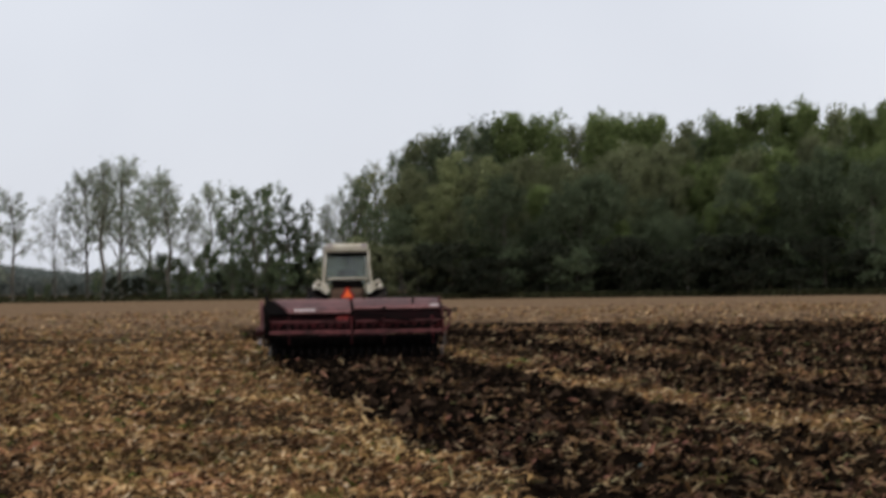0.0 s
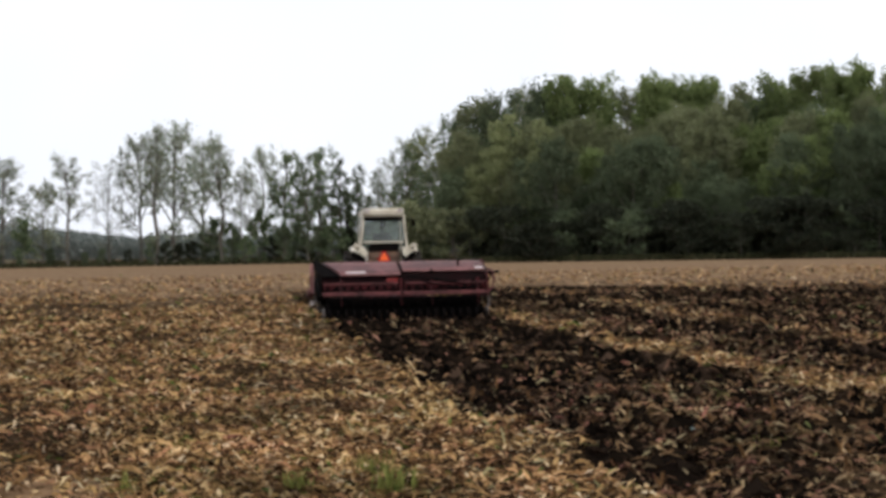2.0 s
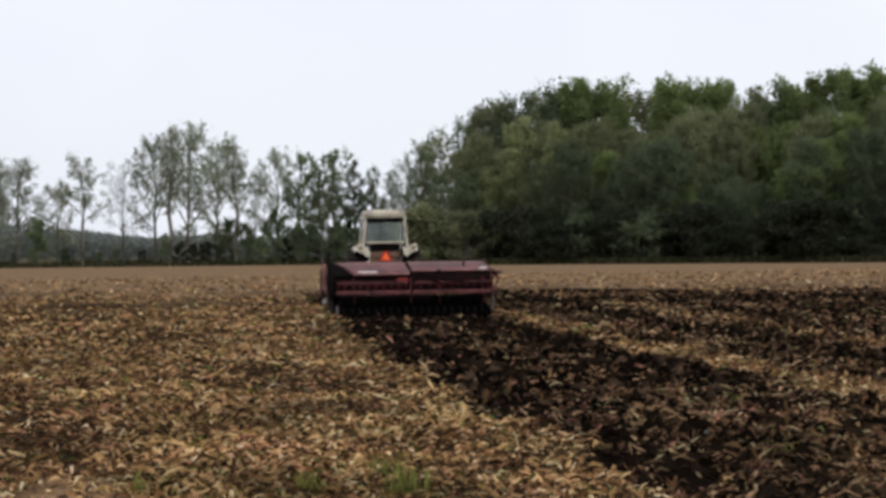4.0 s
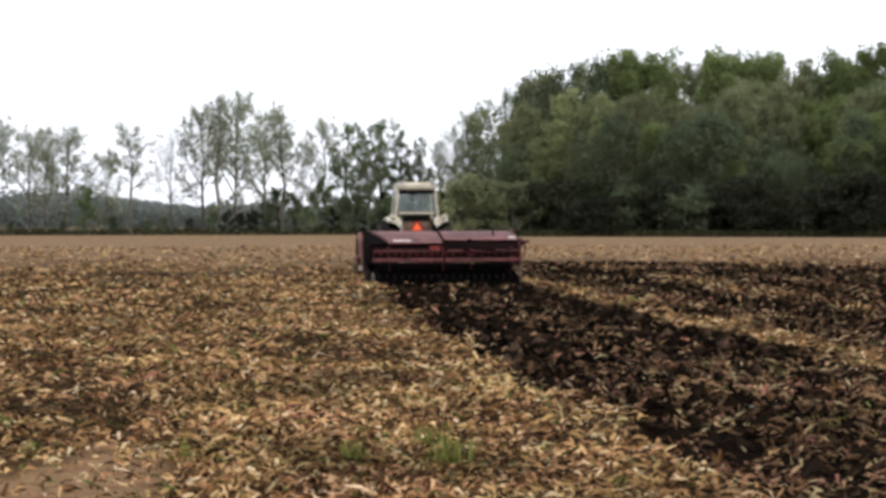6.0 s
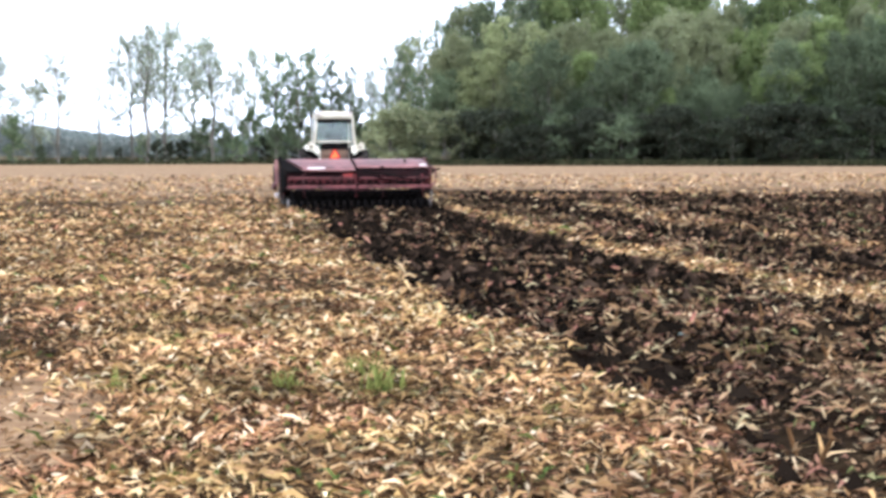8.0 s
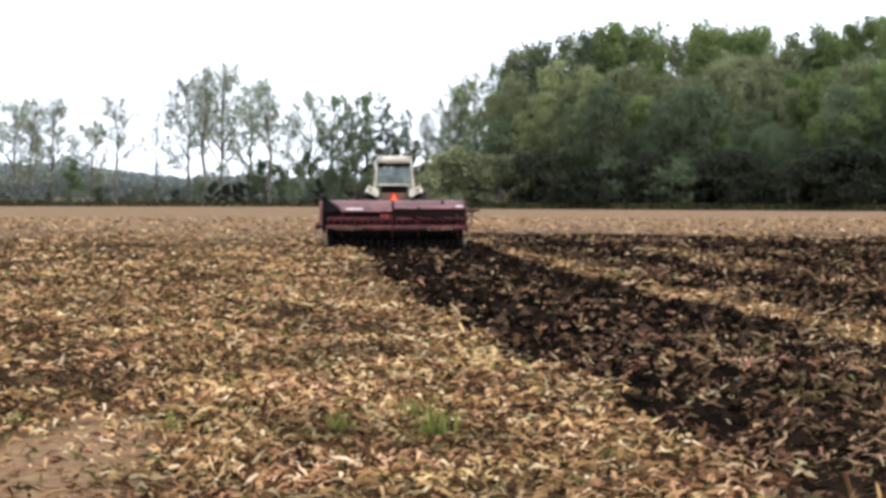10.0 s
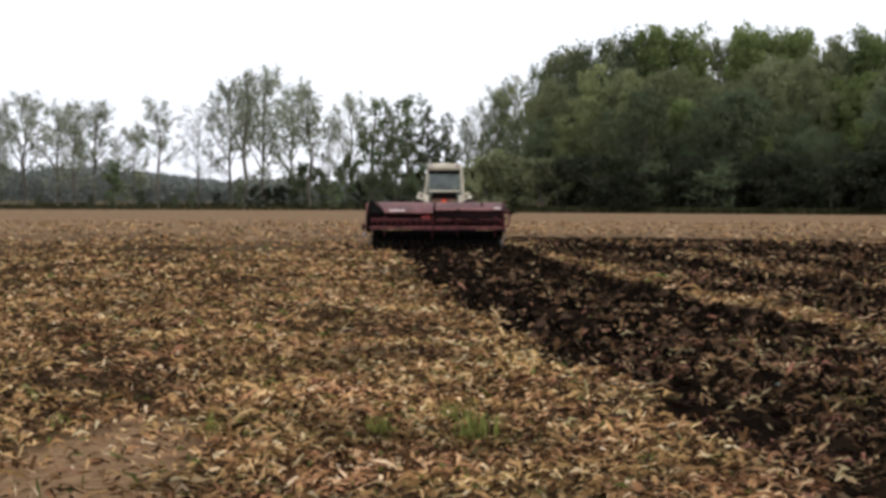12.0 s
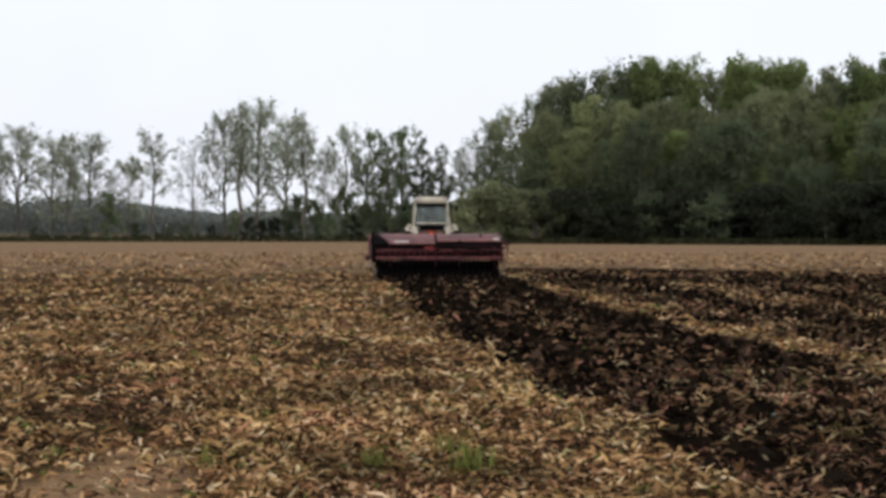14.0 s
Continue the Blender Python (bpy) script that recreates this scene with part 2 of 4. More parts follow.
CLOD = island("moist_clods", [(0.0, (0.003, 0.0023, 0.002)), (0.6, (0.010, 0.007, 0.005)), (0.88, (0.028, 0.018, 0.0125)), (1.0, (0.075, 0.048, 0.032))], 0.95, 0, 0)
GRASS = island("green_grass", [(0.0, (0.03, 0.05, 0.009)), (0.6, (0.085, 0.12, 0.02)), (1.0, (0.20, 0.20, 0.055))], 0.6, 0.3)
# young grey-green leaves, lightened so that the distance haze is in the colour
LEAF_AIRY = island("young_hazed_grey_green_leaves", [(0.0, (0.13, 0.165, 0.115)), (0.5, (0.25, 0.285, 0.195)), (0.85, (0.38, 0.40, 0.29)), (1.0, (0.48, 0.475, 0.39))], 0.7, 0.5)
LEAF_ROW = island("grey_green_leaves", [(0.0, (0.05, 0.08, 0.045)), (0.5, (0.13, 0.175, 0.09)), (0.85, (0.22, 0.265, 0.135)), (1.0, (0.30, 0.305, 0.19))], 0.7, 0.5)
LEAF_GREEN = island("green_leaves", [(0.0, (0.124, 0.161, 0.0615)), (0.5, (0.165, 0.208, 0.078)), (0.85, (0.204, 0.248, 0.0929)), (1.0, (0.245, 0.275, 0.118))], 0.75, 0.5)
LEAF_OLIVE = island("olive_brown_leaves", [(0.0, (0.157, 0.172, 0.0917)), (0.5, (0.195, 0.212, 0.112)), (0.85, (0.231, 0.247, 0.13)), (1.0, (0.269, 0.271, 0.152))], 0.75, 0.5)
LEAF_PALE = island("pale_yellow_olive_leaves", [(0.0, (0.195, 0.217, 0.103)), (0.5, (0.25, 0.275, 0.13)), (0.85, (0.3, 0.319, 0.155)), (1.0, (0.344, 0.344, 0.191))], 0.75, 0.5)
LEAF_DARK = island("dark_leaves", [(0.0, (0.0814, 0.104, 0.0595)), (0.6, (0.11, 0.137, 0.076)), (1.0, (0.138, 0.165, 0.0892))], 0.75, 0.4)
# near-black green: the wood's inner shade is put into the leaf colour
LEAF_SHADE = island("shade_painted_leaves", [(0.0, (0.0185, 0.023, 0.0151)), (0.6, (0.0336, 0.0392, 0.0241)), (1.0, (0.0504, 0.0549, 0.0325))], 0.75, 0.3)
# very dark blades, which draw the dark line along the trees' foot
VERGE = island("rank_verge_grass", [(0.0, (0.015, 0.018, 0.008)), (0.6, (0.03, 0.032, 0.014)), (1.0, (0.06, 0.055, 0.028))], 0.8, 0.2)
# distance haze is mixed into this pale grey-green
FAR_WOOD = island("haze_grey_woodland", [(0.0, (0.123, 0.143, 0.131)), (0.6, (0.164, 0.182, 0.164)), (1.0, (0.221, 0.234, 0.213))], 1.0, 0.4, 0)


# ---- building helpers ----
def part(name, bm, mat, parent, label=""):
    """Links a bmesh as one mesh object under a thing or a part."""
    me = bpy.data.meshes.new(name)
    bm.to_mesh(me)
    bm.free()
    me.materials.append(mat)
    ob = new(name, me)
    ob.parent = parent
    if label:
        tagged(ob, label)
    return ob


def array_mesh(name, verts, faces, mat):
    me = bpy.data.meshes.new(name)
    me.from_pydata(np.asarray(verts).tolist(), [], faces if isinstance(faces, list) else faces.tolist())
    me.materials.append(mat)
    return me


def box(size, at=(0, 0, 0), bevel=0.01, bm=None, turn=(0, 0, 0)):
    """A bevelled block; added to bm when one is given."""
    b = bmesh.new()
    bmesh.ops.create_cube(b, size=1, matrix=Matrix.Diagonal((*size, 1)))
    if bevel:
        bmesh.ops.bevel(b, geom=b.edges[:], offset=min(bevel, min(size) * 0.45), segments=2, affect="EDGES")
    b.transform(pose(*at, *turn))
    return join(bm, b)


def join(bm, b):
    if bm is None:
        return b
    me = bpy.data.meshes.new("tmp")
    b.to_mesh(me)
    b.free()
    bm.from_mesh(me)
    bpy.data.meshes.remove(me)
    return bm


def tube(points, radius, bm=None, sides=8):
    """A round bar through the points; radius is one number or one per point."""
    b = bmesh.new()
    pts = [Vector(p) for p in points]
    rad = radius if isinstance(radius, (list, tuple)) else [radius] * len(pts)
    rings = []
    for i, p in enumerate(pts):
        d = (pts[min(i + 1, len(pts) - 1)] - pts[max(i - 1, 0)]).normalized()
        q = d.to_track_quat("Z", "Y").to_matrix()
        rings.append([b.verts.new(p + q @ Vector((math.cos(a) * rad[i], math.sin(a) * rad[i], 0)))
                      for a in (2 * math.pi * k / sides for k in range(sides))])
    for r0, r1 in zip(rings, rings[1:]):
        for k in range(sides):
            b.faces.new((r0[k], r0[(k + 1) % sides], r1[(k + 1) % sides], r1[k]))
    b.faces.new(rings[0][::-1])
    b.faces.new(rings[-1])
    return join(bm, b)


def lathe(profile, bm=None, sides=28, at=(0, 0, 0)):
    """Turns a closed (x, r) profile round the x axis."""
    b = bmesh.new()
    rings = [[b.verts.new((x + at[0], at[1] + r * math.cos(a), at[2] + r * math.sin(a))) for x, r in profile]
             for a in (2 * math.pi * k / sides for k in range(sides))]
    n = len(profile)
    for i in range(sides):
        p, q = rings[i], rings[(i + 1) % sides]
        for j in range(n):
            b.faces.new((p[j], p[(j + 1) % n], q[(j + 1) % n], q[j]))
    return join(bm, b)


def extrude_x(profile, x0, x1, bm=None, bevel=0.0):
    """A prism along x with the given (y, z) outline."""
    b = bmesh.new()
    f = b.faces.new([b.verts.new((x0, y, z)) for y, z in profile])
    r = bmesh.ops.extrude_face_region(b, geom=[f])
    bmesh.ops.translate(b, verts=[v for v in r["geom"] if isinstance(v, bmesh.types.BMVert)], vec=(x1 - x0, 0, 0))
    bmesh.ops.recalc_face_normals(b, faces=b.faces[:])
    if bevel:
        bmesh.ops.bevel(b, geom=b.edges[:], offset=bevel, segments=2, affect="EDGES")
    return join(bm, b)


def relief(y):
    """Height of the field: two slight hollows and a slight rise between them."""
    def step(a, b):
        t = np.clip((y - a) / (b - a), 0, 1)
        return t * t * (3 - 2 * t)
    return -0.11 * step(12, 32) + 0.17 * step(36, 51.5) - 0.11 * step(48.5, 54) + 0.13 * step(58, 75)


# ---- ground ----
def build_ground():
    ys = np.concatenate([-np.geomspace(1500, 6, 16), np.linspace(-4, 4.5, 6), np.arange(5, 40, 0.10), np.arange(40, 75, 0.35),
                         np.geomspace(76, 4500, 50)])
    xs = np.concatenate([-np.geomspace(4500, 13.5, 30), np.arange(-13, 13, 0.10), np.arange(13, 20, 0.2), np.geomspace(20.5, 4500, 30)])
    X, Y = np.meshgrid(xs, ys)
    rng = np.random.default_rng(3)
    t = tilled(X, Y)

    def rough(cell):
        h = rng.random((int(40 / cell) + 3, int(80 / cell) + 3))
        u, v = np.clip((X + 18) / cell, 0, h.shape[0] - 1.01), np.clip(Y / cell, 0, h.shape[1] - 1.01)
        i, j = u.astype(int), v.astype(int)
        a, b = u - i, v - j
        return (h[i, j] * (1 - a) + h[i + 1, j] * a) * (1 - b) + (h[i, j + 1] * (1 - a) + h[i + 1, j + 1] * a) * b - 0.5
    near = ((Y > 4.9) & (Y < 76) & (abs(X) < 16)).astype(float)
    s = across(X, Y) - 1.95
    furrow = np.cos(s * 2 * math.pi / 0.75) * 0.022 * (t > 0.1)
    Z = relief(Y) + near * (rough(1.7) * 0.06 + rough(0.45) * (0.03 + 0.05 * t) + rough(0.2) * (0.015 + 0.035 * t) + furrow)
    n, m = X.shape
    idx = np.arange(n * m).reshape(n, m)
    faces = np.stack([idx[:-1, :-1], idx[:-1, 1:], idx[1:, 1:], idx[1:, :-1]], -1).reshape(-1, 4)
    me = array_mesh("ground", np.stack([X, Y, Z], -1).reshape(-1, 3), faces, SOIL)
    me.attributes.new("tilled", "FLOAT", "POINT").data.foreach_set("value", t.reshape(-1).astype(np.float32))
    me.polygons.foreach_set("use_smooth", [True] * len(me.polygons))
    return tagged(new("ground", me), "brown corn-stubble field with dark freshly drilled strips", "field", kind="structure")


def scatter(rng, y0, y1, per_m2, keep):
    """Random places within the wedge of field that lies in view, thinned by keep(x, y)."""
    wide = lambda y: 0.30 * y + 1.0
    n = int(per_m2 * (wide(y0) + wide(y1)) * (y1 - y0))
    y = np.sqrt(rng.random(n) * (y1 ** 2 - y0 ** 2) + y0 ** 2)
    x = (rng.random(n) * 2 - 1) * wide(y) + 0.04 * y
    ok = rng.random(n) < keep(x, y)
    return x[ok], y[ok]


def around(rng, per_m2, keep):
    """Random places on the field round the camera, outside the wedge before it."""
    n = int(per_m2 * 32 * 52)
    x, y = rng.random(n) * 32 - 15, rng.random(n) * 52 - 8
    ok = (rng.random(n) < keep(x, y)) & ((y < 5.5) | (np.abs(x - 0.04 * y) > 0.30 * y + 1.0))
    return x[ok], y[ok]


def litter_sheet(rng, strips, keep):
    """Curled scraps of leaf and stalk strewn by density strips (from, to, per square metre, size)."""
    V, F, base = [], [], 0
    for y0, y1, dens, big in strips + ((0, 0, 45, 1.3),):
        x, y = scatter(rng, y0, y1, dens, keep) if y1 else around(rng, dens, keep)
        n = len(x)
        L = np.minimum(rng.gamma(4.0, 0.017, n), 0.17) * big + 0.025
        W = (0.006 + 0.011 * rng.random(n) ** 1.2) * big
        az, tilt, arch = rng.random(n) * 2 * math.pi, rng.normal(0.08, 0.22, n), rng.normal(0.35, 0.5, n)
        roll = rng.normal(0, 0.7, n)
        d = np.stack([np.cos(az) * np.cos(tilt), np.sin(az) * np.cos(tilt), np.sin(tilt)], -1)
        side = np.stack([-np.sin(az) * np.cos(roll), np.cos(az) * np.cos(roll), np.sin(roll)], -1)
        c = np.stack([x, y, relief(y) + 0.025 * big + np.abs(np.sin(tilt)) * L * 0.4 + rng.random(n) * 0.032], -1)
        rows = []
        for k, wk in ((-0.5, 0.45), (0.0, 1.0), (0.5, 0.3)):
            p = c + d * (L * k)[:, None]
            p[:, 2] += arch * L * (0.25 - k * k)
            rows += [p - side * (W * wk)[:, None], p + side * (W * wk)[:, None]]
        V.append(np.stack(rows, 1).reshape(-1, 3))
        q = base + 6 * np.arange(n)[:, None]
        F.append(np.concatenate([q + [0, 1, 3, 2], q + [2, 3, 5, 4]]))
        base += 6 * n
    return np.concatenate(V), np.concatenate(F)


def build_litter():
    def patch(x, y):
        v = 0.62 + 0.46 * np.sin(x * 1.1 + 1.3 * np.sin(y * 0.31)) * np.sin(y * 0.42 + x * 0.5)
        v = np.maximum(v, np.clip((13 - y) / 6, 0, .75))
        bare = np.hypot((x - BARE[0]) / BARE[2], (y - BARE[1]) / BARE[3])
        return v * np.clip(bare * 1.1 - 0.3, 0.2, 1) * np.clip((110 - y) / 60, 0, 1)

    strips = ((5.5, 11, 1000, 0.92), (11, 18, 560, 1.08), (18, 28, 230, 1.3), (28, 45, 88, 1.7), (45, 100, 16, 2.2))
    v, f = litter_sheet(np.random.default_rng(11), strips, lambda x, y: patch(x, y) * cover(x, y)[0] * ~cover(x, y)[1])
    tagged(new("corn_litter", array_mesh("corn_litter", v, f, LITTER)), "dry tan corn leaves and stalk scraps strewn over the field", "crop residue", kind="stuff")
    v, f = litter_sheet(np.random.default_rng(12), strips, lambda x, y: np.clip(patch(x, y) + .2, 0, 1) * np.clip(0.8 + 0.8 * np.sin(x * 5.3 + np.sin(y * 2.1)) * np.sin(y * 2.7 + 1.5 * np.sin(x * 2.3)), .12, 1.5) * cover(x, y)[0] * cover(x, y)[1])
    tagged(new("muddy_litter", array_mesh("muddy_litter", v, f, MUDDY)), "soil-stained brown corn scraps left on the drilled strips", "crop residue", kind="stuff")


def clod_mesh(rng, r):
    """An angular lump of earth."""
    unit = np.array([(1, 0, 0), (-1, 0, 0), (0, 1, 0), (0, -1, 0), (0, 0, 1), (0, 0, -1)], float)
    tri = np.array([(0, 2, 4), (2, 1, 4), (1, 3, 4), (3, 0, 4), (2, 0, 5), (1, 2, 5), (3, 1, 5), (0, 3, 5)])
    n = len(r)
    v = unit[None] * (r[:, None] * (0.7 + 0.7 * rng.random((n, 6))))[..., None] + rng.normal(0, 0.25, (n, 6, 3)) * r[:, None, None]
    return v, tri


def build_clods(ground):
    rng = np.random.default_rng(5)
    x, y = scatter(rng, 5.5, 62, 46, lambda a, b: np.clip(tilled(a, b) * np.where(b < 30, 1.0, 0.6), 0, 1))
    order = np.argsort(y)
    x, y = x[order], y[order]
    r = np.minimum(rng.gamma(2.0, 0.015, len(x)) + 0.012, 0.085)
    # the nearest lumps are pieces of their own
    shapes = []
    for _ in range(12):
        v, tri = clod_mesh(rng, np.array([1.0]))
        shapes.append(array_mesh("clod", v[0], tri, CLOD))
    near = 300
    for i in range(near):
        ob = new("clod", shapes[i % 12])
        ob.parent = ground
        k = float(r[i])
        ob.matrix_basis = pose(float(x[i]), float(y[i]), float(relief(y[i])) + k * .35, 0, 0, i * 77.0 % 360) @ Matrix.Diagonal((k, k, k, 1))
    x, y, r = x[near:], y[near:], r[near:]
    v, tri = clod_mesh(rng, r)
    v += np.stack([x, y, relief(y) + r * 0.35], -1)[:, None]
    me = array_mesh("soil_clods", v.reshape(-1, 3), (tri[None] + 6 * np.arange(len(x))[:, None, None]).reshape(-1, 3), CLOD)
    tagged(new("soil_clods", me), "dark moist clods of turned earth in the drilled strips", "soil", kind="stuff")


field = build_ground()
build_litter()
build_clods(field)


# ---- grass tufts and corn stubs ----
def blade(bm, rng, base, h, w, out):
    az = rng.random() * 2 * math.pi
    d, n = Vector((math.cos(az), math.sin(az), 0)), Vector((-math.sin(az), math.cos(az), 0))
    rows = []
    for t, k in ((0, 1.0), (.5, .8), (.85, .45), (1, .08)):
        p = Vector(base) + d * out * t * t + Vector((0, 0, h * (t - .25 * t * t * out / max(h, .01))))
        rows.append((bm.verts.new(p - n * w * k), bm.verts.new(p + n * w * k)))
    for a, b in zip(rows, rows[1:]):
        bm.faces.new((a[0], a[1], b[1], b[0]))


def grass_tuft(x, y, h, wide, count, seed):
    rng = random.Random(seed)
    t = tagged(new("grass_tuft"), "green weed tuft growing among dry corn litter", "grass", "weed tufts")
    t.location = (x, y, float(relief(y)))
    for _ in range(int(count * 1.8)):
        a, r = rng.random() * 2 * math.pi, wide * 1.25 * rng.random() ** .8
        ob = new("blade", rng.choice(BLADES))
        ob.parent = t
        k = h * rng.uniform(.5, 1.35)
        ob.matrix_basis = pose(r * math.cos(a), r * math.sin(a), -.01, 0, 0, rng.uniform(0, 360)) @ Matrix.Diagonal((k * .5, k * .5, k, 1))


def blade_mesh(seed):
    rng, bm = random.Random(seed), bmesh.new()
    blade(bm, rng, (0, 0, 0), 1.0, .06 + .04 * rng.random(), rng.uniform(.1, .8))
    me = bpy.data.meshes.new("blade")
    bm.to_mesh(me)
    bm.free()
    me.materials.append(GRASS)
    return me


BLADES = [blade_mesh(500 + i) for i in range(7)]


def corn_stub(seed):
    rng = random.Random(seed)
    t = tagged(new("corn_stub"), "broken dry corn stub standing in the soil", "corn stub", "corn stubs")
    h, a = rng.uniform(.10, .22), rng.uniform(-.35, .35)
    bm = tube([(0, 0, -.03), (a * h * .5, 0, h * .5), (a * h, .01, h)], [.014, .012, .011], None, 7)
    part("stalk", bm, LITTER, t)
    bm = bmesh.new()
    for _ in range(3):
        blade(bm, rng, (a * h * .4, 0, h * .4), h * rng.uniform(.1, .5), .012, h * rng.uniform(.6, 1.2))
    part("dry_leaf", bm, LITTER, t)
    return t


def build_small_plants():
    for i, (x, y, h, w, n) in enumerate(((.17, 10.05, .19, .12, 34), (.05, 10.9, .17, .10, 24), (-.40, 10.2, .17, .08, 30), (-1.5, 10.4, .15, .07, 10), (-2.5, 10.5, .12, .08, 10),
                                         (-.84, 7.35, .11, .07, 12), (.70, 7.2, .09, .08, 10), (-2.2, 17.0, .12, .22, 14), (.0, 13.4, .09, .16, 12), (-1.3, 15.5, .08, .2, 10), (3.0, 12.1, .10, .10, 10), (3.46, 15.85, .11, .12, 10), (2.99, 17.0, .10, .16, 10), (1.14, 9.2, .10, .07, 10))):
        grass_tuft(x, y, h, w, n, 300 + i)
    rng = random.Random(77)
    protos = [corn_stub(400 + i) for i in range(5)]
    for i in range(90):
        y = 6.5 + 26 * rng.random() ** 1.3
        x = rng.uniform(-.27, .33) * y
        m = pose(x, y, float(relief(y)) - .01, rng.uniform(-25, 25), rng.uniform(-25, 25), rng.uniform(0, 360))
        if i < 5:
            protos[i].matrix_basis = m
        else:
            copy_thing(protos[i % 5], m)


def corn_cob(seed):
    rng = random.Random(seed)
    t = tagged(new("corn_cob"), "reddish bare corn cob lying on the soil", "corn cob", "corn cobs")
    b = bmesh.new()
    rings = []
    for i in range(9):
        u = i / 8
        r = .021 * (1 - .55 * u ** 2) * (1.0 if i % 2 else .86)
        rings.append([b.verts.new((.15 * u, r * math.cos(a), .018 + r * math.sin(a))) for a in (2 * math.pi * k / 10 for k in range(10))])
    for p, q in zip(rings, rings[1:]):
        for k in range(10):
            b.faces.new((p[k], p[(k + 1) % 10], q[(k + 1) % 10], q[k]))
    b.faces.new(rings[0][::-1])
    b.faces.new(rings[-1])
    part("cob", b, worn("red_cob", (0.26, 0.085, 0.055), (0.15, 0.065, 0.04), 0.9, 0, 30), t)
    b = bmesh.new()
    for _ in range(3):
        blade(b, rng, (0, 0, .02), .03, .010, rng.uniform(.06, .12))
    part("husk", b, LITTER, t)
    return t


def build_cobs():
    rng = random.Random(91)
    first = corn_cob(1)
    for i, (x, y) in enumerate(((2.86, 13.85), (1.48, 18.3), (2.3, 19.6), (2.6, 17.4), (.95, 8.2), (3.4, 21.0), (-1.1, 13.0), (1.9, 15.2))):
        m = pose(x, y, float(relief(y)) + .03, 0, rng.uniform(-35, 10), rng.uniform(0, 360))
        if i:
            copy_thing(first, m)
        else:
            first.matrix_basis = m


def plastic_scrap(x, y):
    rng = random.Random(6)
    t = tagged(new("plastic_scrap"), "crumpled pale blue plastic scrap on the soil", "litter")
    b = bmesh.new()
    bmesh.ops.create_icosphere(b, subdivisions=2, radius=.02)
    for v in b.verts:
        v.co *= rng.uniform(.6, 1.2)
        v.co.z *= .7
    part("film", b, worn("pale_blue_film", (0.09, 0.15, 0.14), (0.15, 0.21, 0.20), 0.5, 0, 20), t)
    t.location = (x, y, float(relief(y)) + .05)


build_small_plants()
build_cobs()
plastic_scrap(2.59, 12.95)


# ---- trees ----
def grow(seed, height, clear, spread, limbs, twig, leaf, leaves, lift=0.9, lean=0.0, puff=0.17, stout=1.0):
    """A trunk-and-limbs mesh and a leaf mesh: limbs leave the trunk above the clear height and carry clumps of leaves."""
    rng = random.Random(seed)
    bm = bmesh.new()
    bend = [Vector((lean * height * t * t + rng.uniform(-.02, .02) * height * t, rng.uniform(-.02, .02) * height * t, height * t * 0.93)) for t in (0, .2, .4, .6, .8, 1)]
    r0 = (height * 0.014 + 0.05) * stout
    bend[0].z = -0.3
    tube(bend, [r0 * 1.35, r0, r0 * .8, r0 * .6, r0 * .38, 0.03], bm, 7)
    tips = []
    for i in range(limbs):
        t = clear + (1 - clear) * ((i + rng.random()) / limbs) ** 0.85
        k = min(int(t * 5), 4)
        start = bend[k].lerp(bend[k + 1], t * 5 - k)
        az = rng.random() * 2 * math.pi
        u = (t - clear) / (1 - clear)
        reach = spread * height * (0.45 + 0.75 * math.sin(math.pi * min(1, 0.18 + u * 0.82)) ** 0.8) * rng.uniform(.6, 1.1)
        rise = lift * reach * rng.uniform(.4, 1.1)
        out = Vector((math.cos(az), math.sin(az), 0))
        mid = start + out * reach * .5 + Vector((0, 0, rise * .35))
        end = start + out * reach + Vector((0, 0, rise))
        rr = r0 * 0.42 * (1 - 0.6 * u)
        tube([start, mid, end], [rr, rr * .65, 0.02], bm, 5)
        tips += [(end, 1.0), (mid.lerp(end, .5), .8), (mid, .55)]
        for _ in range(twig):
            b0 = mid.lerp(end, rng.uniform(-.2, .9))
            b1 = b0 + Vector((rng.uniform(-1, 1), rng.uniform(-1, 1), rng.uniform(-.25, .65))) * reach * .42
            tube([b0, b0.lerp(b1, .5) + Vector((0, 0, .06 * reach)), b1], [rr * .4, rr * .28, 0.012], bm, 4)
            tips += [(b1, .9), (b0.lerp(b1, .6), .7)]
    tips.append((bend[-1], 1.0))
    r2 = np.random.default_rng(seed + 900)
    w = np.array([b for _, b in tips])
    pick = r2.choice(len(tips), leaves, p=w / w.sum())
    c = np.array([tuple(a) for a, _ in tips])[pick]
    size = spread * height * puff
    c = c + np.clip(r2.normal(0, 1, (leaves, 3)), -1.2, 1.2) * np.array([size, size, size * .75]) * (0.5 + 0.8 * r2.random(len(tips)))[pick][:, None]
    c[:, 2] = np.where(c[:, 2] < 0.15, 0.15 + r2.random(leaves) * 0.12 * height, c[:, 2])
    v, f = leaf_sheet(r2, c, leaf)
    return bm, v, f


def leaf_sheet(r2, c, leaf):
    """One folded diamond at each place of c."""
    n = len(c)
    a, b = r2.normal(size=(n, 3)), r2.normal(size=(n, 3))
    a /= np.linalg.norm(a, axis=1)[:, None]
    b -= a * (a * b).sum(1)[:, None]
    b /= np.linalg.norm(b, axis=1)[:, None]
    s = (leaf * (0.5 + r2.random(n)))[:, None]
    nrm = np.cross(a, b) * s * .25
    v = np.stack([c - a * s, c - b * s * .55 + nrm, c + a * s, c + b * s * .55 + nrm], 1).reshape(-1, 3)
    q = 4 * np.arange(n)[:, None]
    return v, np.concatenate([q + [0, 1, 2], q + [0, 2, 3]])


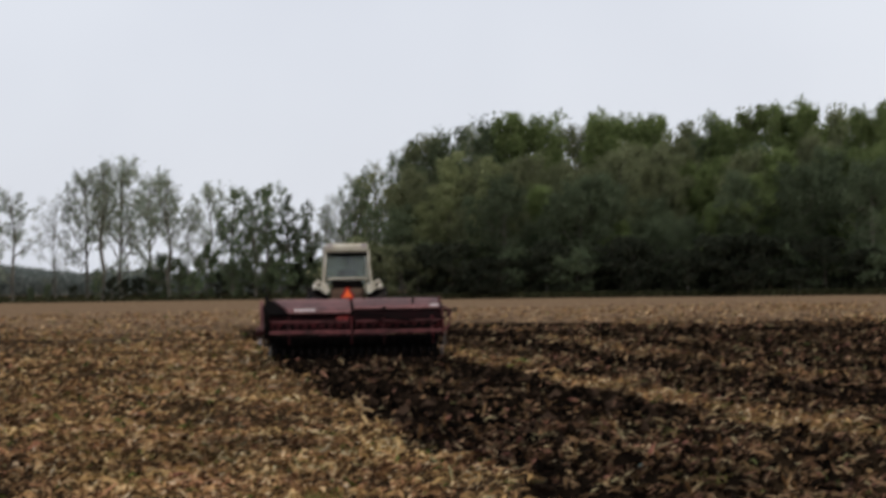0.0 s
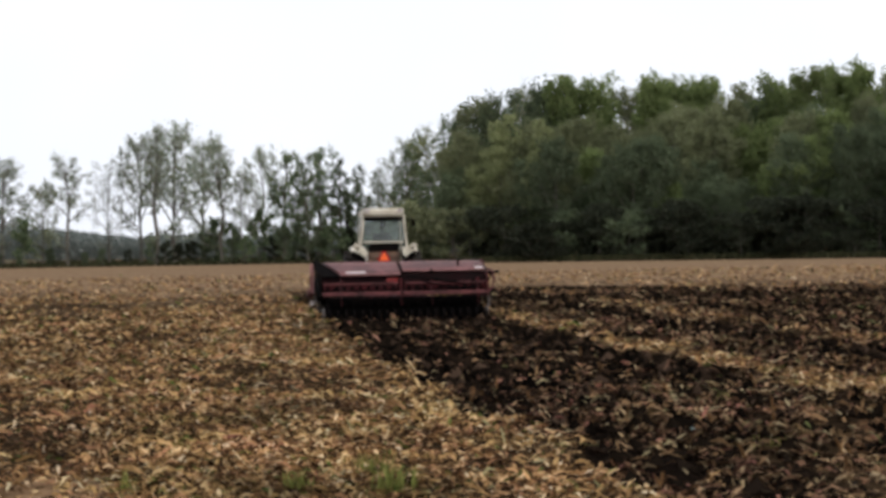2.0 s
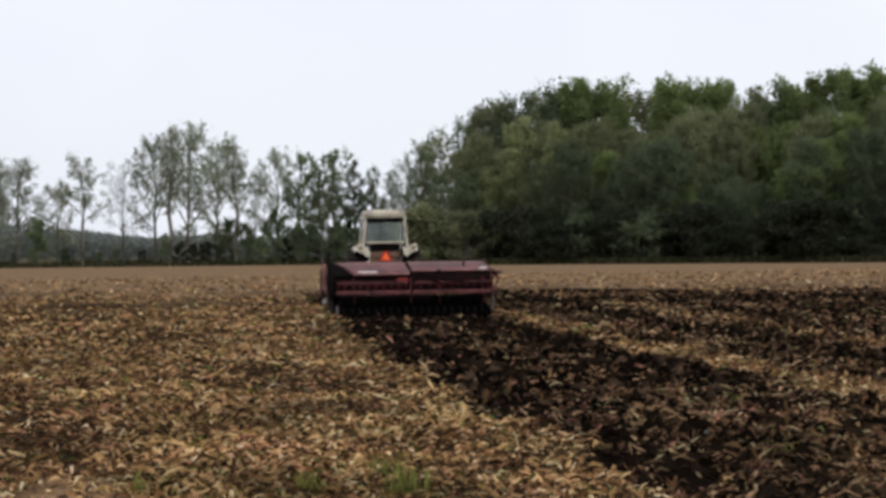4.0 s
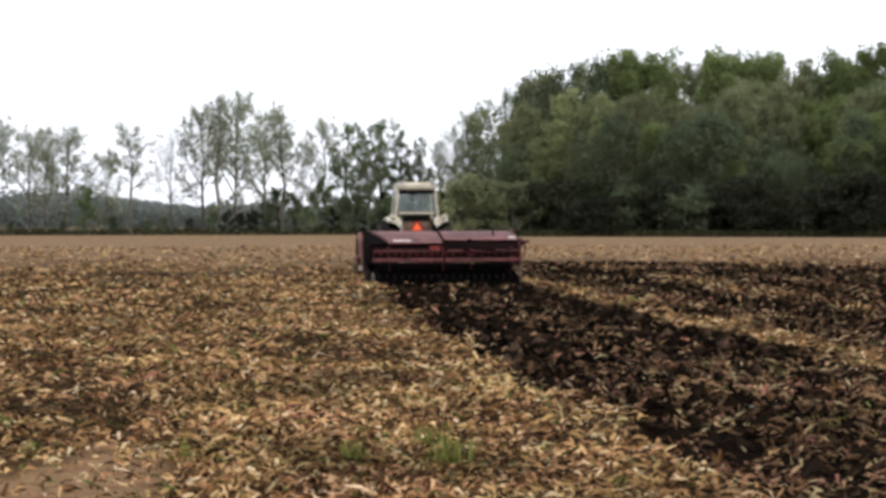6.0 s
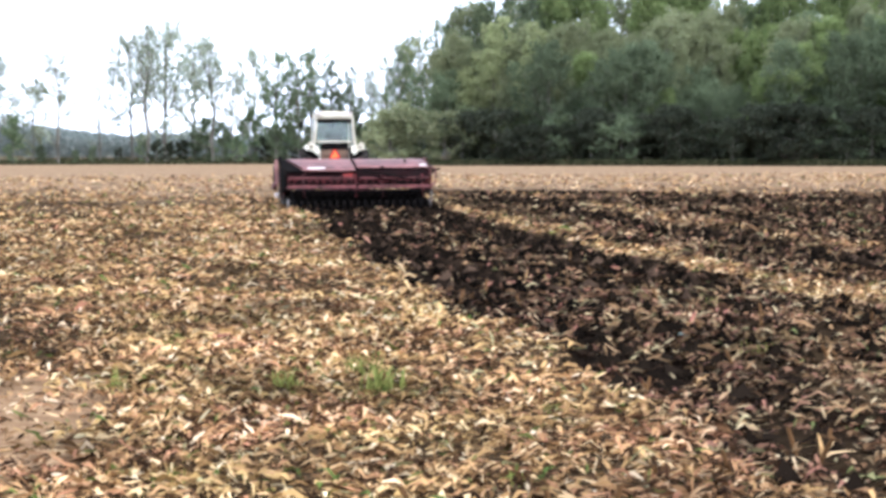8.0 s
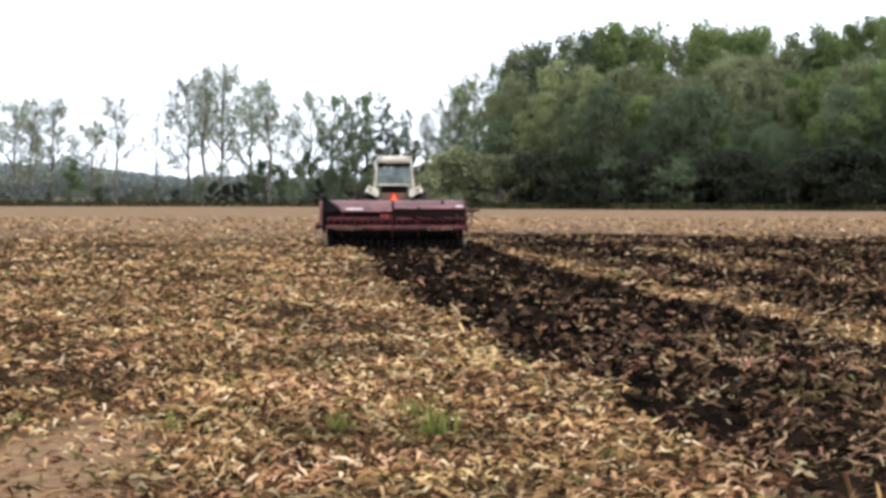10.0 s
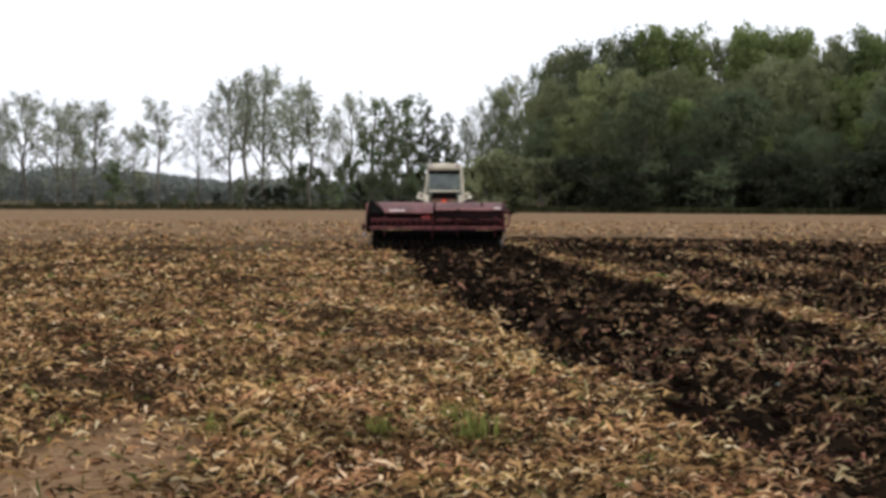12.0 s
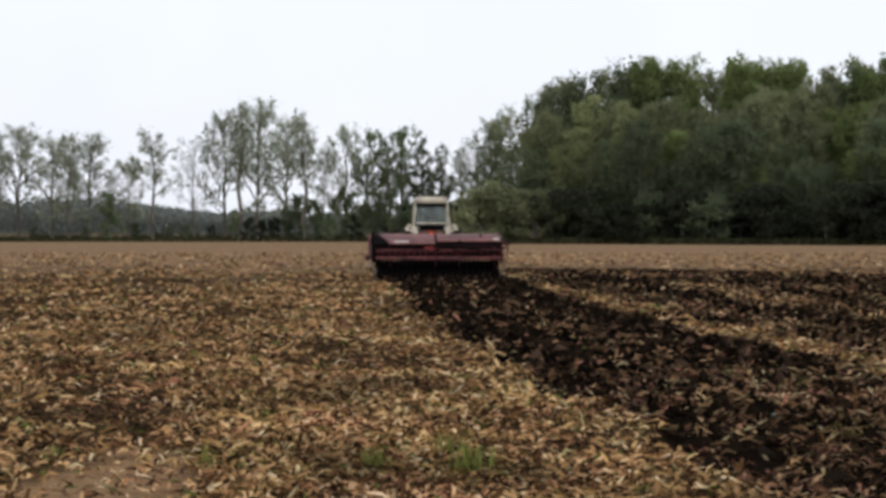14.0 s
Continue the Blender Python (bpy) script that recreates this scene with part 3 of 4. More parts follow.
def grow_airy(seed, height, clear, spread, leaders, forks, leaf, leaves, low=0.0, stout=1.0):
    """A forking tree: leaders rise from the trunk, branch twice more, and thin leaves hang along all the fine twigs."""
    rng, r2 = random.Random(seed), np.random.default_rng(seed)
    verts, faces, twigs = [], [], []

    def limb(points, radii, sides):
        base = len(verts)
        for i, p in enumerate(points):
            d = (points[min(i + 1, len(points) - 1)] - points[max(i - 1, 0)]).normalized()
            q = d.to_track_quat("Z", "Y").to_matrix()
            for k in range(sides):
                a = 2 * math.pi * k / sides
                verts.append(tuple(p + q @ Vector((math.cos(a) * radii[i], math.sin(a) * radii[i], 0))))
        for i in range(len(points) - 1):
            for k in range(sides):
                a, b = base + i * sides + k, base + i * sides + (k + 1) % sides
                faces.append((a, b, b + sides, a + sides))

    def branch(start, way, length, radius, depth):
        side = Vector((rng.uniform(-1, 1), rng.uniform(-1, 1), rng.uniform(-.3, .5))) * length * .13
        mid, end = start + way * length * .5 + side, start + way * length + Vector((0, 0, length * .08 * depth))
        limb([start, mid, end], [radius, radius * .7, max(radius * .3, .008)], 6 if depth < 2 else 4)
        if depth >= 2:
            twigs.append((start, mid, end, length))
        if depth == 3:
            return
        n = forks[depth - 1]
        for i in range(n):
            u = .22 + .78 * (i + rng.random()) / n
            at = start.lerp(mid, u * 2) if u < .5 else mid.lerp(end, u * 2 - 1)
            az = rng.random() * 2 * math.pi
            out = (way.orthogonal().normalized() * math.cos(az) + way.cross(way.orthogonal()).normalized() * math.sin(az))
            turn = rng.uniform(.7, 1.35)
            go = (way * math.cos(turn) + out * math.sin(turn) + Vector((0, 0, .12))).normalized()
            branch(at, go, length * rng.uniform(.36, .60) * (1.15 - .6 * u), radius * .36, depth + 1)

    r0 = (height * .011 + .05) * stout
    bend = [Vector((rng.uniform(-.018, .018) * height * t * 2, rng.uniform(-.02, .02) * height, height * t * .95)) for t in (0, .2, .4, .6, .8, 1)]
    bend[0] = Vector((0, 0, -.3))
    fork = bend[1].lerp(bend[3], clear)
    limb(bend, [r0 * 1.3, r0, r0 * .85, r0 * .65, r0 * .4, .02], 7)
    for i in range(leaders):
        u = (i + rng.random() * .8) / leaders
        t = clear + (.9 - clear) * u ** 1.25
        k = min(int(t * 5), 4)
        az = 2.4 * i + rng.uniform(-.5, .5)
        open_ = rng.uniform(.55, 1.05) * (1.1 - .5 * u)
        way = Vector((math.cos(az) * math.sin(open_), math.sin(az) * math.sin(open_), math.cos(open_)))
        reach = spread * height * (.55 + .65 * math.sin(math.pi * min(1, .28 + .66 * u))) * rng.uniform(.75, 1.25)
        branch(bend[k].lerp(bend[k + 1], t * 5 - k), way, reach, r0 * .42 * (1 - .5 * u), 1)
    for i in range(int(low)):
        az = rng.random() * 2 * math.pi
        branch(fork * rng.uniform(.35, .95), Vector((math.cos(az), math.sin(az), rng.uniform(.1, .5))).normalized(), height * rng.uniform(.10, .2), r0 * .3, 2)
    # leaves gather in clumps on some of the twigs
    w = np.array([t[3] * (1.0 if rng.random() < .42 else .08) for t in twigs])
    pick = r2.choice(len(twigs), leaves, p=w / w.sum())
    p = np.array([[tuple(a), tuple(b), tuple(c)] for a, b, c, _ in twigs])[pick]
    u = (r2.random(leaves) ** .5)[:, None]
    c = np.where(u < .5, p[:, 0] + (p[:, 1] - p[:, 0]) * u * 2, p[:, 1] + (p[:, 2] - p[:, 1]) * (u * 2 - 1)) + r2.normal(0, 1, (leaves, 3)) * (.14 + .26 * r2.random(len(twigs)))[pick][:, None]
    c[:, 2] = np.maximum(c[:, 2], 0.2 + 0.6 * r2.random(leaves))
    v, f = leaf_sheet(r2, c, leaf)
    return (verts, faces), v, f


def tree(name, label, leaf_mat, group, seed, grower=None, **kw):
    base = tagged(new(name), label, "tree" if name != "shrub" else "shrub", group)
    bm, v, f = (grower or grow)(seed, **kw)
    if grower:
        trunk = new("trunk", array_mesh("trunk", bm[0], bm[1], BARK))
        trunk.parent = base
        tagged(trunk, "grey-brown trunk and fine forking limbs")
    else:
        part("trunk" if name != "shrub" else "stem", bm, BARK, base, "grey-brown bare trunk and limbs")
    crown = new("crown", array_mesh("crown", v, f, leaf_mat))
    crown.parent = base
    base["tip"] = float(np.sort(v[:, 2])[-len(v) // 400 - 1])
    return base


FOCAL = 784 / math.tan(radians(15))


def spot(column, top, y):
    """World x and height of a tree at distance y, by its bearing and the rise of its tip, both in steps of 1 / FOCAL."""
    return (column - 784) * y / FOCAL, (408 - top) * y / FOCAL + EYE - float(relief(y))


def plant(proto, column, top, y, turn, fat=1.0):
    x, h = spot(column, top, y)
    k = h / proto["tip"]
    m = pose(x, y, float(relief(y)), 0, 0, turn) @ Matrix.Diagonal((k * fat, k * fat, k, 1))
    if proto.get("used"):
        return copy_thing(proto, m @ Matrix.Diagonal((*(1 / a for a in proto.scale), 1)))
    proto["used"] = 1
    proto.matrix_basis = m
    return proto


def build_trees():
    rng = random.Random(21)
    H = 20.0
    airy = [tree("tree", lab, mat, "field-edge trees", 40 + i, grow_airy, height=H, clear=c, spread=s, leaders=n, forks=k, leaf=lf, leaves=lv, low=lo, stout=st)
            for i, (lab, mat, c, s, n, k, lv, lf, lo, st) in enumerate((
                ("tall airy field-edge tree with sparse young leaves", LEAF_AIRY, .28, .24, 12, (7, 4), 3500, .17, 3, 1.1),
                ("tall forked field-edge tree with an airy rounded crown", LEAF_AIRY, .26, .27, 14, (7, 4), 4300, .17, 4, 1.25),
                ("slender field-edge tree with a high narrow crown", LEAF_AIRY, .40, .20, 10, (7, 4), 2400, .17, 3, .9),
                ("spreading field-edge tree with thin grey-green leaves", LEAF_AIRY, .24, .27, 12, (7, 4), 3900, .17, 5, 1.1),
                ("small olive-brown tree in the field-edge row", LEAF_OLIVE, .22, .30, 12, (7, 4), 4600, .18, 4, 1.0),
                ("nearly bare pale tree with fine upright branches", LEAF_AIRY, .28, .26, 12, (8, 5), 1800, .14, 4, .9),
                ("leafier green tree in the field-edge row", LEAF_ROW, .26, .22, 13, (7, 4), 5200, .20, 10, 1.5),
                ("dark green leafy tree in the field-edge row", LEAF_DARK, .20, .22, 14, (7, 4), 6000, .21, 12, 1.5)))]
    dense = [tree("tree", lab, mat, "woodland trees", 80 + i, height=H, clear=c, spread=s, limbs=n, twig=4, leaf=0.24, leaves=int(lv * 1.35), lift=.95, puff=.22 if mat is not LEAF_GREEN else .185)
             for i, (lab, mat, c, s, n, lv) in enumerate((
                 ("full green broadleaf tree in the wood's edge", LEAF_GREEN, .22, .21, 26, 6200),
                 ("olive-brown broadleaf tree just leafing out in the wood", LEAF_OLIVE, .18, .22, 26, 5600),
                 ("dark green broadleaf tree in the wood's edge", LEAF_DARK, .15, .24, 26, 5800),
                 ("broad green tree with a rounded top in the wood", LEAF_GREEN, .3, .24, 28, 6500),
                 ("olive tree with a loose thin crown in the wood", LEAF_OLIVE, .25, .18, 22, 3800),
                 ("pale yellow-olive young tree on the wood's flank", LEAF_PALE, .12, .20, 24, 3600)))]
    shrub = [tree("shrub", lab, mat, "undergrowth", 120 + i, height=5.0, clear=.03, spread=.42, limbs=20, twig=4, leaf=0.17, leaves=2200, lift=.55)
             for i, (lab, mat) in enumerate((("dark dense shrub at the field's edge, shade painted into its leaves", LEAF_SHADE), ("dull olive shrub at the field's edge", LEAF_OLIVE),
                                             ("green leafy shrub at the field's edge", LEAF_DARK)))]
    # the bramble takes the leaf colour that has shade painted in
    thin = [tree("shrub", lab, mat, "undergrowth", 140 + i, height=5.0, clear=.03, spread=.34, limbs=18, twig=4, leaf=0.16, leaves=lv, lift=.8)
            for i, (lab, mat, lv) in enumerate((("low bramble under the field-edge trees, in shade-dark leaf colour", LEAF_SHADE, 2600), ("thin dark green shrub under the field-edge trees", LEAF_DARK, 2000),
                                                ("upright green sapling under the field-edge trees", LEAF_ROW, 2000)))]
    # row along the far edge of the field: bearing, tip, kind, width
    row = [(-95, 235, 1, .9), (-50, 225, 0, 1.0), (-12, 232, 3, .8), (33, 220, 0, 1.15), (92, 236, 0, 1.15), (122, 238, 3, .9), (158, 236, 1, 1.05), (226, 284, 4, .9),
           (270, 229, 2, 1.2), (343, 243, 5, .9), (398, 196, 0, .9), (424, 182, 2, 1.2), (457, 174, 1, .9), (508, 196, 0, .9), (540, 210, 2, 1.3), (575, 262, 5, .8),
           (612, 220, 0, .9), (650, 230, 6, .8), (690, 240, 7, .7), (712, 226, 6, .9), (748, 246, 7, .9), (782, 258, 7, .9), (818, 260, 2, 1.0), (846, 244, 5, 1.0), (868, 208, 0, .9)]
    for c, t, k, w in row:
        plant(airy[k], c, t, rng.uniform(207, 222), rng.uniform(0, 360), w)
    low = [(-60, 392, 1), (-10, 398, 1), (60, 402, 1), (192, 340, 2), (150, 402, 1), (240, 394, 1), (300, 402, 1), (330, 396, 1), (375, 398, 0), (418, 376, 2), (440, 384, 0), (462, 388, 0),
           (486, 384, 0), (508, 366, 1), (530, 344, 2), (556, 352, 1), (580, 376, 2), (604, 330, 2), (630, 382, 0), (648, 360, 1), (668, 352, 2), (690, 382, 0), (712, 364, 1), (735, 350, 2), (758, 366, 0),
           (782, 345, 1), (803, 360, 2), (826, 352, 1), (846, 366, 2)]
    for c, t, k in low:
        plant((thin if c < 860 else shrub)[k], c, t, rng.uniform(206, 218), rng.uniform(0, 360), rng.uniform(.65, .95))
    # the wood: outline of its tips, then fuller rows in front
    flank = [tree("tree", lab, mat, "woodland trees", 70 + i, grow_airy, height=H, clear=.2, spread=.22, leaders=14, forks=(7, 4), leaf=.20, leaves=lv, low=8)
             for i, (lab, mat, lv) in enumerate((("tall thin-leaved tree on the wood's flank", LEAF_ROW, 3600), ("pale yellowish young-leaved tree on the wood's flank", LEAF_PALE, 3000)))]
    tips = [(866, 226, 1), (884, 196, 1), (905, 188, 0), (932, 170, 0), (968, 146, 2), (1002, 136, 1), (1040, 122, 2), (1080, 124, 4), (1118, 106, 2), (1152, 98, 0), (1186, 100, 3), (1224, 126, 4), (1262, 122, 4),
            (1304, 104, 0), (1342, 98, 3), (1384, 102, 3), (1408, 106, 0), (1442, 136, 1), (1476, 116, 4), (1510, 110, 2), (1548, 104, 3), (1592, 88, 0), (1640, 82, 3), (1690, 84, 0), (1740, 92, 1),
            (1790, 90, 3), (1840, 86, 0), (1890, 84, 3)]
    for c, t, k in ((892, 268, 0), (934, 292, 1), (952, 246, 1)):
        plant(flank[k], c, t, rng.uniform(186, 196), rng.uniform(0, 360), rng.uniform(.6, .8))
    for c, t in ((936, 312), (958, 262), (974, 282), (940, 226), (962, 196)):
        plant(dense[1], c, t, rng.uniform(182, 188), rng.uniform(0, 360), rng.uniform(.6, .75))
    for c, t, k in tips:
        y = 203 - 0.03 * (c - 850) + rng.uniform(-6, 6)
        plant(flank[c % 2] if c < 950 else dense[k], c, t + (0 if c < 950 else 5), y, rng.uniform(0, 360), rng.uniform(.55, .72))
    c = 968
    while c < 1900:
        t = np.interp(c, [905, 960, 1100, 1900], [255, 200, 165, 150]) + rng.uniform(-12, 60)
        plant(dense[rng.choice((0, 1, 0, 3, 2, 1) if c > 1220 else (5, 4, 5, 1, 4, 5) if c > 980 else (1, 5, 4))], c, t, 192 - 0.03 * (c - 850) + rng.uniform(-5, 5), rng.uniform(0, 360), rng.uniform(.6, .85))
        c += rng.uniform(20, 32)
    c = 952
    while c < 1900:
        t = np.interp(c, [870, 960, 1900], [320, 265, 225]) + rng.uniform(-50, 70)
        plant(dense[rng.choice((2, 2, 2, 0) if c > 1180 else (1, 4, 2, 1, 4, 2, 5) if c > 1020 else (5, 1, 5, 2))], c, t, 184 - 0.03 * (c - 850) + rng.uniform(-4, 4), rng.uniform(0, 360), rng.uniform(.7, 1.0))
        c += rng.uniform(18, 30)
    # shrubs along the foot of the wood carry its shade as dark colour
    c = 850
    while c < 1900:
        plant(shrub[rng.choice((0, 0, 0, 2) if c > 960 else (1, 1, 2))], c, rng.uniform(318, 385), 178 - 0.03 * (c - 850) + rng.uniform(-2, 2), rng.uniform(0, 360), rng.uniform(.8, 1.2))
        c += rng.uniform(18, 32)


def build_verge():
    """Rank grass along the foot of the row and of the wood."""
    rng = np.random.default_rng(14)
    n = 24000
    col = rng.random(n) * 2050 - 130
    wood = col > 850
    y = np.where(wood, 175 - 0.03 * (col - 850), 203) + rng.random(n) * np.where(wood, 6, 50)
    x = (col - 784) * y / FOCAL
    h = (0.25 + 0.5 * rng.random(n)) * np.where(wood, 1.0, 0.7 + 0.012 * (y - 203))
    w = 0.08 + 0.15 * rng.random(n)
    lean = rng.normal(0, .15, (n, 2))
    c = np.stack([x, y, relief(y) - 0.02], -1)
    v = np.stack([c - w[:, None] * [1, 0, 0], c + w[:, None] * [1, .3, 0], c + np.stack([lean[:, 0] + w * .5, lean[:, 1], h * .8], -1), c + np.stack([lean[:, 0] - w * .4, lean[:, 1], h], -1)], 1)
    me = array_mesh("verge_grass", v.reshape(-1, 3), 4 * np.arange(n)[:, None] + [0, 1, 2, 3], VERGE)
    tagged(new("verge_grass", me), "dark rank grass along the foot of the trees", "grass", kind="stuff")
    # a pale dry bank behind the row, seen between the trunks
    n = 2600
    col = np.where(rng.random(n) < .6, 150 + 62 * rng.random(n), -20 + 75 * rng.random(n))
    y = 226 + rng.random(n) * 8
    c = np.stack([(col - 784) * y / FOCAL, y, relief(y) - 0.02], -1)
    h, w = 0.6 + 0.5 * rng.random(n), 0.06 + 0.12 * rng.random(n)
    lean = rng.normal(0, .15, (n, 2))
    v = np.stack([c - w[:, None] * [1, 0, 0], c + w[:, None] * [1, .3, 0], c + np.stack([lean[:, 0] + w * .5, lean[:, 1], h * .8], -1), c + np.stack([lean[:, 0] - w * .4, lean[:, 1], h], -1)], 1)
    me = array_mesh("dry_grass", v.reshape(-1, 3), 4 * np.arange(n)[:, None] + [0, 1, 2, 3], DRY_GRASS)
    tagged(new("dry_grass", me), "pale dry grass bank behind the row of trees", "grass", kind="stuff")


def build_deep_wood():
    """The close-grown inside of the wood behind its edge trees, its shade put into the leaf colour."""
    rng = np.random.default_rng(31)
    n = 16000
    col = 985 + rng.random(n) * 975
    y = 212 - 0.03 * (col - 850) + rng.random(n) * 22
    x = (col - 784) * y / FOCAL
    z = rng.random(n) * np.interp(col, [880, 960, 1100, 1960], [9, 13, 16, 17])
    a, b = rng.normal(size=(n, 3)), rng.normal(size=(n, 3))
    a /= np.linalg.norm(a, axis=1)[:, None]
    b /= np.linalg.norm(b, axis=1)[:, None]
    s = (0.4 + 0.5 * rng.random(n))[:, None]
    c = np.stack([x, y, z], -1)
    v = np.stack([c - a * s, c - b * s * .7, c + a * s, c + b * s * .7], 1).reshape(-1, 3)
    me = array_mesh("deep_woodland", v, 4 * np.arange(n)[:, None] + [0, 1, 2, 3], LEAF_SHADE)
    tagged(new("deep_woodland", me), "close-grown foliage inside the wood, its shade put into the colour", "woodland", kind="stuff")


def build_far_wood():
    """Woodland far behind the row, its haze painted as pale grey: one ragged belt with depth."""
    rng = np.random.default_rng(8)
    n = 120000
    x = rng.random(n) * 330 - 190
    y = 520 + rng.random(n) * 60
    top = np.interp(x, [-190, -104, -92, -60, 140], [11.5, 10.5, 7.5, 6.5, 7]) + 0.8 * np.sin(x * .19) + 0.7 * np.sin(x * .47 + 1) + 0.5 * np.sin(x * 1.3) + rng.normal(0, .5, n)
    z = rng.random(n) ** 1.1 * top
    a, b = rng.normal(size=(n, 3)), rng.normal(size=(n, 3))
    a /= np.linalg.norm(a, axis=1)[:, None]
    b /= np.linalg.norm(b, axis=1)[:, None]
    # one piece in six is a bare stem
    stem = rng.random(n) < .16
    a[stem] = a[stem] * .12 + [0, 0, 1]
    s = np.where(stem, 1.6, 0.4 + 0.5 * rng.random(n))[:, None]
    t = np.where(stem, .13, s[:, 0] * .7)[:, None]
    c = np.stack([x, y, np.where(stem, np.minimum(z, top * .6), z)], -1)
    v = np.stack([c - a * s, c - b * t, c + a * s, c + b * t], 1).reshape(-1, 3)
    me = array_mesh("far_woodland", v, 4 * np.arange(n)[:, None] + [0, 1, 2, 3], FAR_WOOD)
    tagged(new("far_woodland", me), "grey-green woodland far beyond the field, haze painted into its colour", "woodland", kind="stuff")


build_trees()
build_verge()
build_deep_wood()
build_far_wood()


# ---- tractor ----
def wheel(name, radius, width, at, parent, rim_mat, lugs):
    hub = new(name)
    hub.parent = parent
    hub.location = at
    w, r = width / 2, radius
    bm = lathe([(-w * .7, r * .55), (-w, r * .66), (-w * .96, r * .86), (-w * .7, r * .95), (w * .7, r * .95), (w * .96, r * .86), (w, r * .66), (w * .7, r * .55)])
    for i in range(lugs):
        a = 360 * i / lugs
        for sgn in (-1, 1):
            b = box((width * .52, r * .09, r * .08), (sgn * width * .23, 0, r * .965), 0.008, None, (0, 0, sgn * 28))
            b.transform(pose(0, 0, 0, a + (180 / lugs if sgn > 0 else 0)))
            join(bm, b)
    part("tyre", bm, TYRE, hub)
    bm = lathe([(-w * .6, r * .56), (-w * .5, r * .48), (w * .1, r * .42), (w * .15, .05), (w * .3, .05), (w * .28, r * .44), (w * .5, r * .48), (w * .6, r * .56)])
    for i in range(8):
        a = 2 * math.pi * i / 8
        box((.03, .03, .03), (w * .32, math.cos(a) * r * .2, math.sin(a) * r * .2), .006, bm)
    part("rim", bm, rim_mat, hub)
    return hub


def build_tractor():
    t = tagged(new("tractor"), "old farm tractor with cream cab and orange warning triangle", "tractor")
    # forward is +y, the rear axle is at the origin
    b = extrude_x([(-.58, 2.41), (-.62, 2.52), (-.52, 2.63), (.75, 2.63), (.85, 2.56), (.85, 2.41)], -.52, .52, None, .03)
    part("cab_roof", b, CREAM, t, "cream-white cab roof")
    b = box((1.0, .10, .11), (0, -.50, 2.365), .02)
    part("roof_band", b, BLACK, t, "black band under the cab roof")
    for sx in (-1, 1):
        b = tube([(sx * .60, -.54, 1.60), (sx * .55, -.52, 2.0), (sx * .51, -.50, 2.45)], .034, None, 8)
        part("cab_pillar", b, CREAM, t, "cream corner post")
        b = tube([(sx * .57, .78, 1.25), (sx * .52, .74, 2.55)], .04, None, 8)
        part("cab_pillar", b, CREAM, t, "cream corner post")
    b = box((1.0, .012, .54), (0, -.49, 2.05), 0)
    part("rear_window", b, GLASS, t, "tinted rear cab glass").visible_shadow = False
    for sx in (-1, 1):
        b = box((.012, .92, .80), (sx * .555, .25, 2.02), 0)
        part("side_window", b, GLASS, t, "tinted side cab glass").visible_shadow = False
    for sx in (-1, 1):
        b = box((.035, .30, .90), (sx * .56, -.36, 2.02), .012, None, (0, -sx * 4, 0))
        part("cab_corner_panel", b, CREAM, t, "cream rear corner panel")
    b = box((1.0, .012, .85), (0, .77, 2.02), 0)
    part("windscreen", b, GLASS, t, "tinted front cab glass").visible_shadow = False
    b = box((1.02, .06, .05), (0, -.52, 1.765), .012)
    part("window_sill", b, CREAM, t, "cream sill under the rear window")
    b = box((.76, .08, .20), (0, -.50, 1.635), .02)
    part("window_rail", b, BLACK, t)
    b = box((.80, .07, .50), (0, -.46, 1.30), .02)
    box((.70, .05, .06), (0, -.51, 1.40), .01, b)
    part("cab_back_panel", b, worn("rusty_brown_panel", (0.20, 0.12, 0.075), (0.08, .05, .04), .7, 0, 5), t, "dark rusty panel under the rear window")
    b = box((1.2, 1.25, .06), (0, .15, 1.05), .02)
    part("cab_floor", b, DARK_INSIDE, t)
    b = box((.5, .45, .12), (0, .15, 1.45), .05)
    box((.48, .12, .5), (0, -.08, 1.75), .05, b)
    part("seat", b, DARK_INSIDE, t, "black driver's seat")
    b = lathe([(-.012, .19), (.012, .19), (.012, .165), (-.012, .165)], None, 20)
    b.transform(pose(0, .62, 1.85, 0, 90, 0) @ pose(0, 0, 0, 0, 0, 0))
    part("steering_wheel", b, BLACK, t)
    for sx in (-1, 1):
        prof = [(-.80, 1.48), (-.78, 1.54), (-.68, 1.60), (-.25, 1.66), (.35, 1.62), (.75, 1.45), (.70, 1.41), (.32, 1.55), (-.25, 1.59), (-.64, 1.54), (-.74, 1.47)]
        b = extrude_x(prof, sx * .46, sx * .84, None, .012)
        part("fender", b, CREAM, t, "cream rear fender")
        b = box((.42, .03, .15), (sx * .63, -.93, 1.57), .03, None, (0, -sx * 42, 0))
        part("fender_lamp_plate", b, CREAM, t, "white slanted fender corner")
        b = box((.07, .04, .05), (sx * .70, -.955, 1.61), .01)
        part("tail_lamp", b, BLACK, t)
        b = box((.40, .30, .12), (sx * .66, -.72, 1.40), .02, None, (0, -sx * 30, 0))
        part("fender_bracket", b, BLACK, t)
    # warning triangle: orange face in a red border
    b = bmesh.new()
    for r, y in ((.17, -.60),):
        vs = [b.verts.new((r * math.sin(math.radians(a)), y, 1.37 + r * math.cos(math.radians(a)))) for a in (-14, 14, 106, 134, 226, 254)]
        f = b.faces.new(vs)
        g = bmesh.ops.extrude_face_region(b, geom=[f])
        bmesh.ops.translate(b, verts=[v for v in g["geom"] if isinstance(v, bmesh.types.BMVert)], vec=(0, .012, 0))
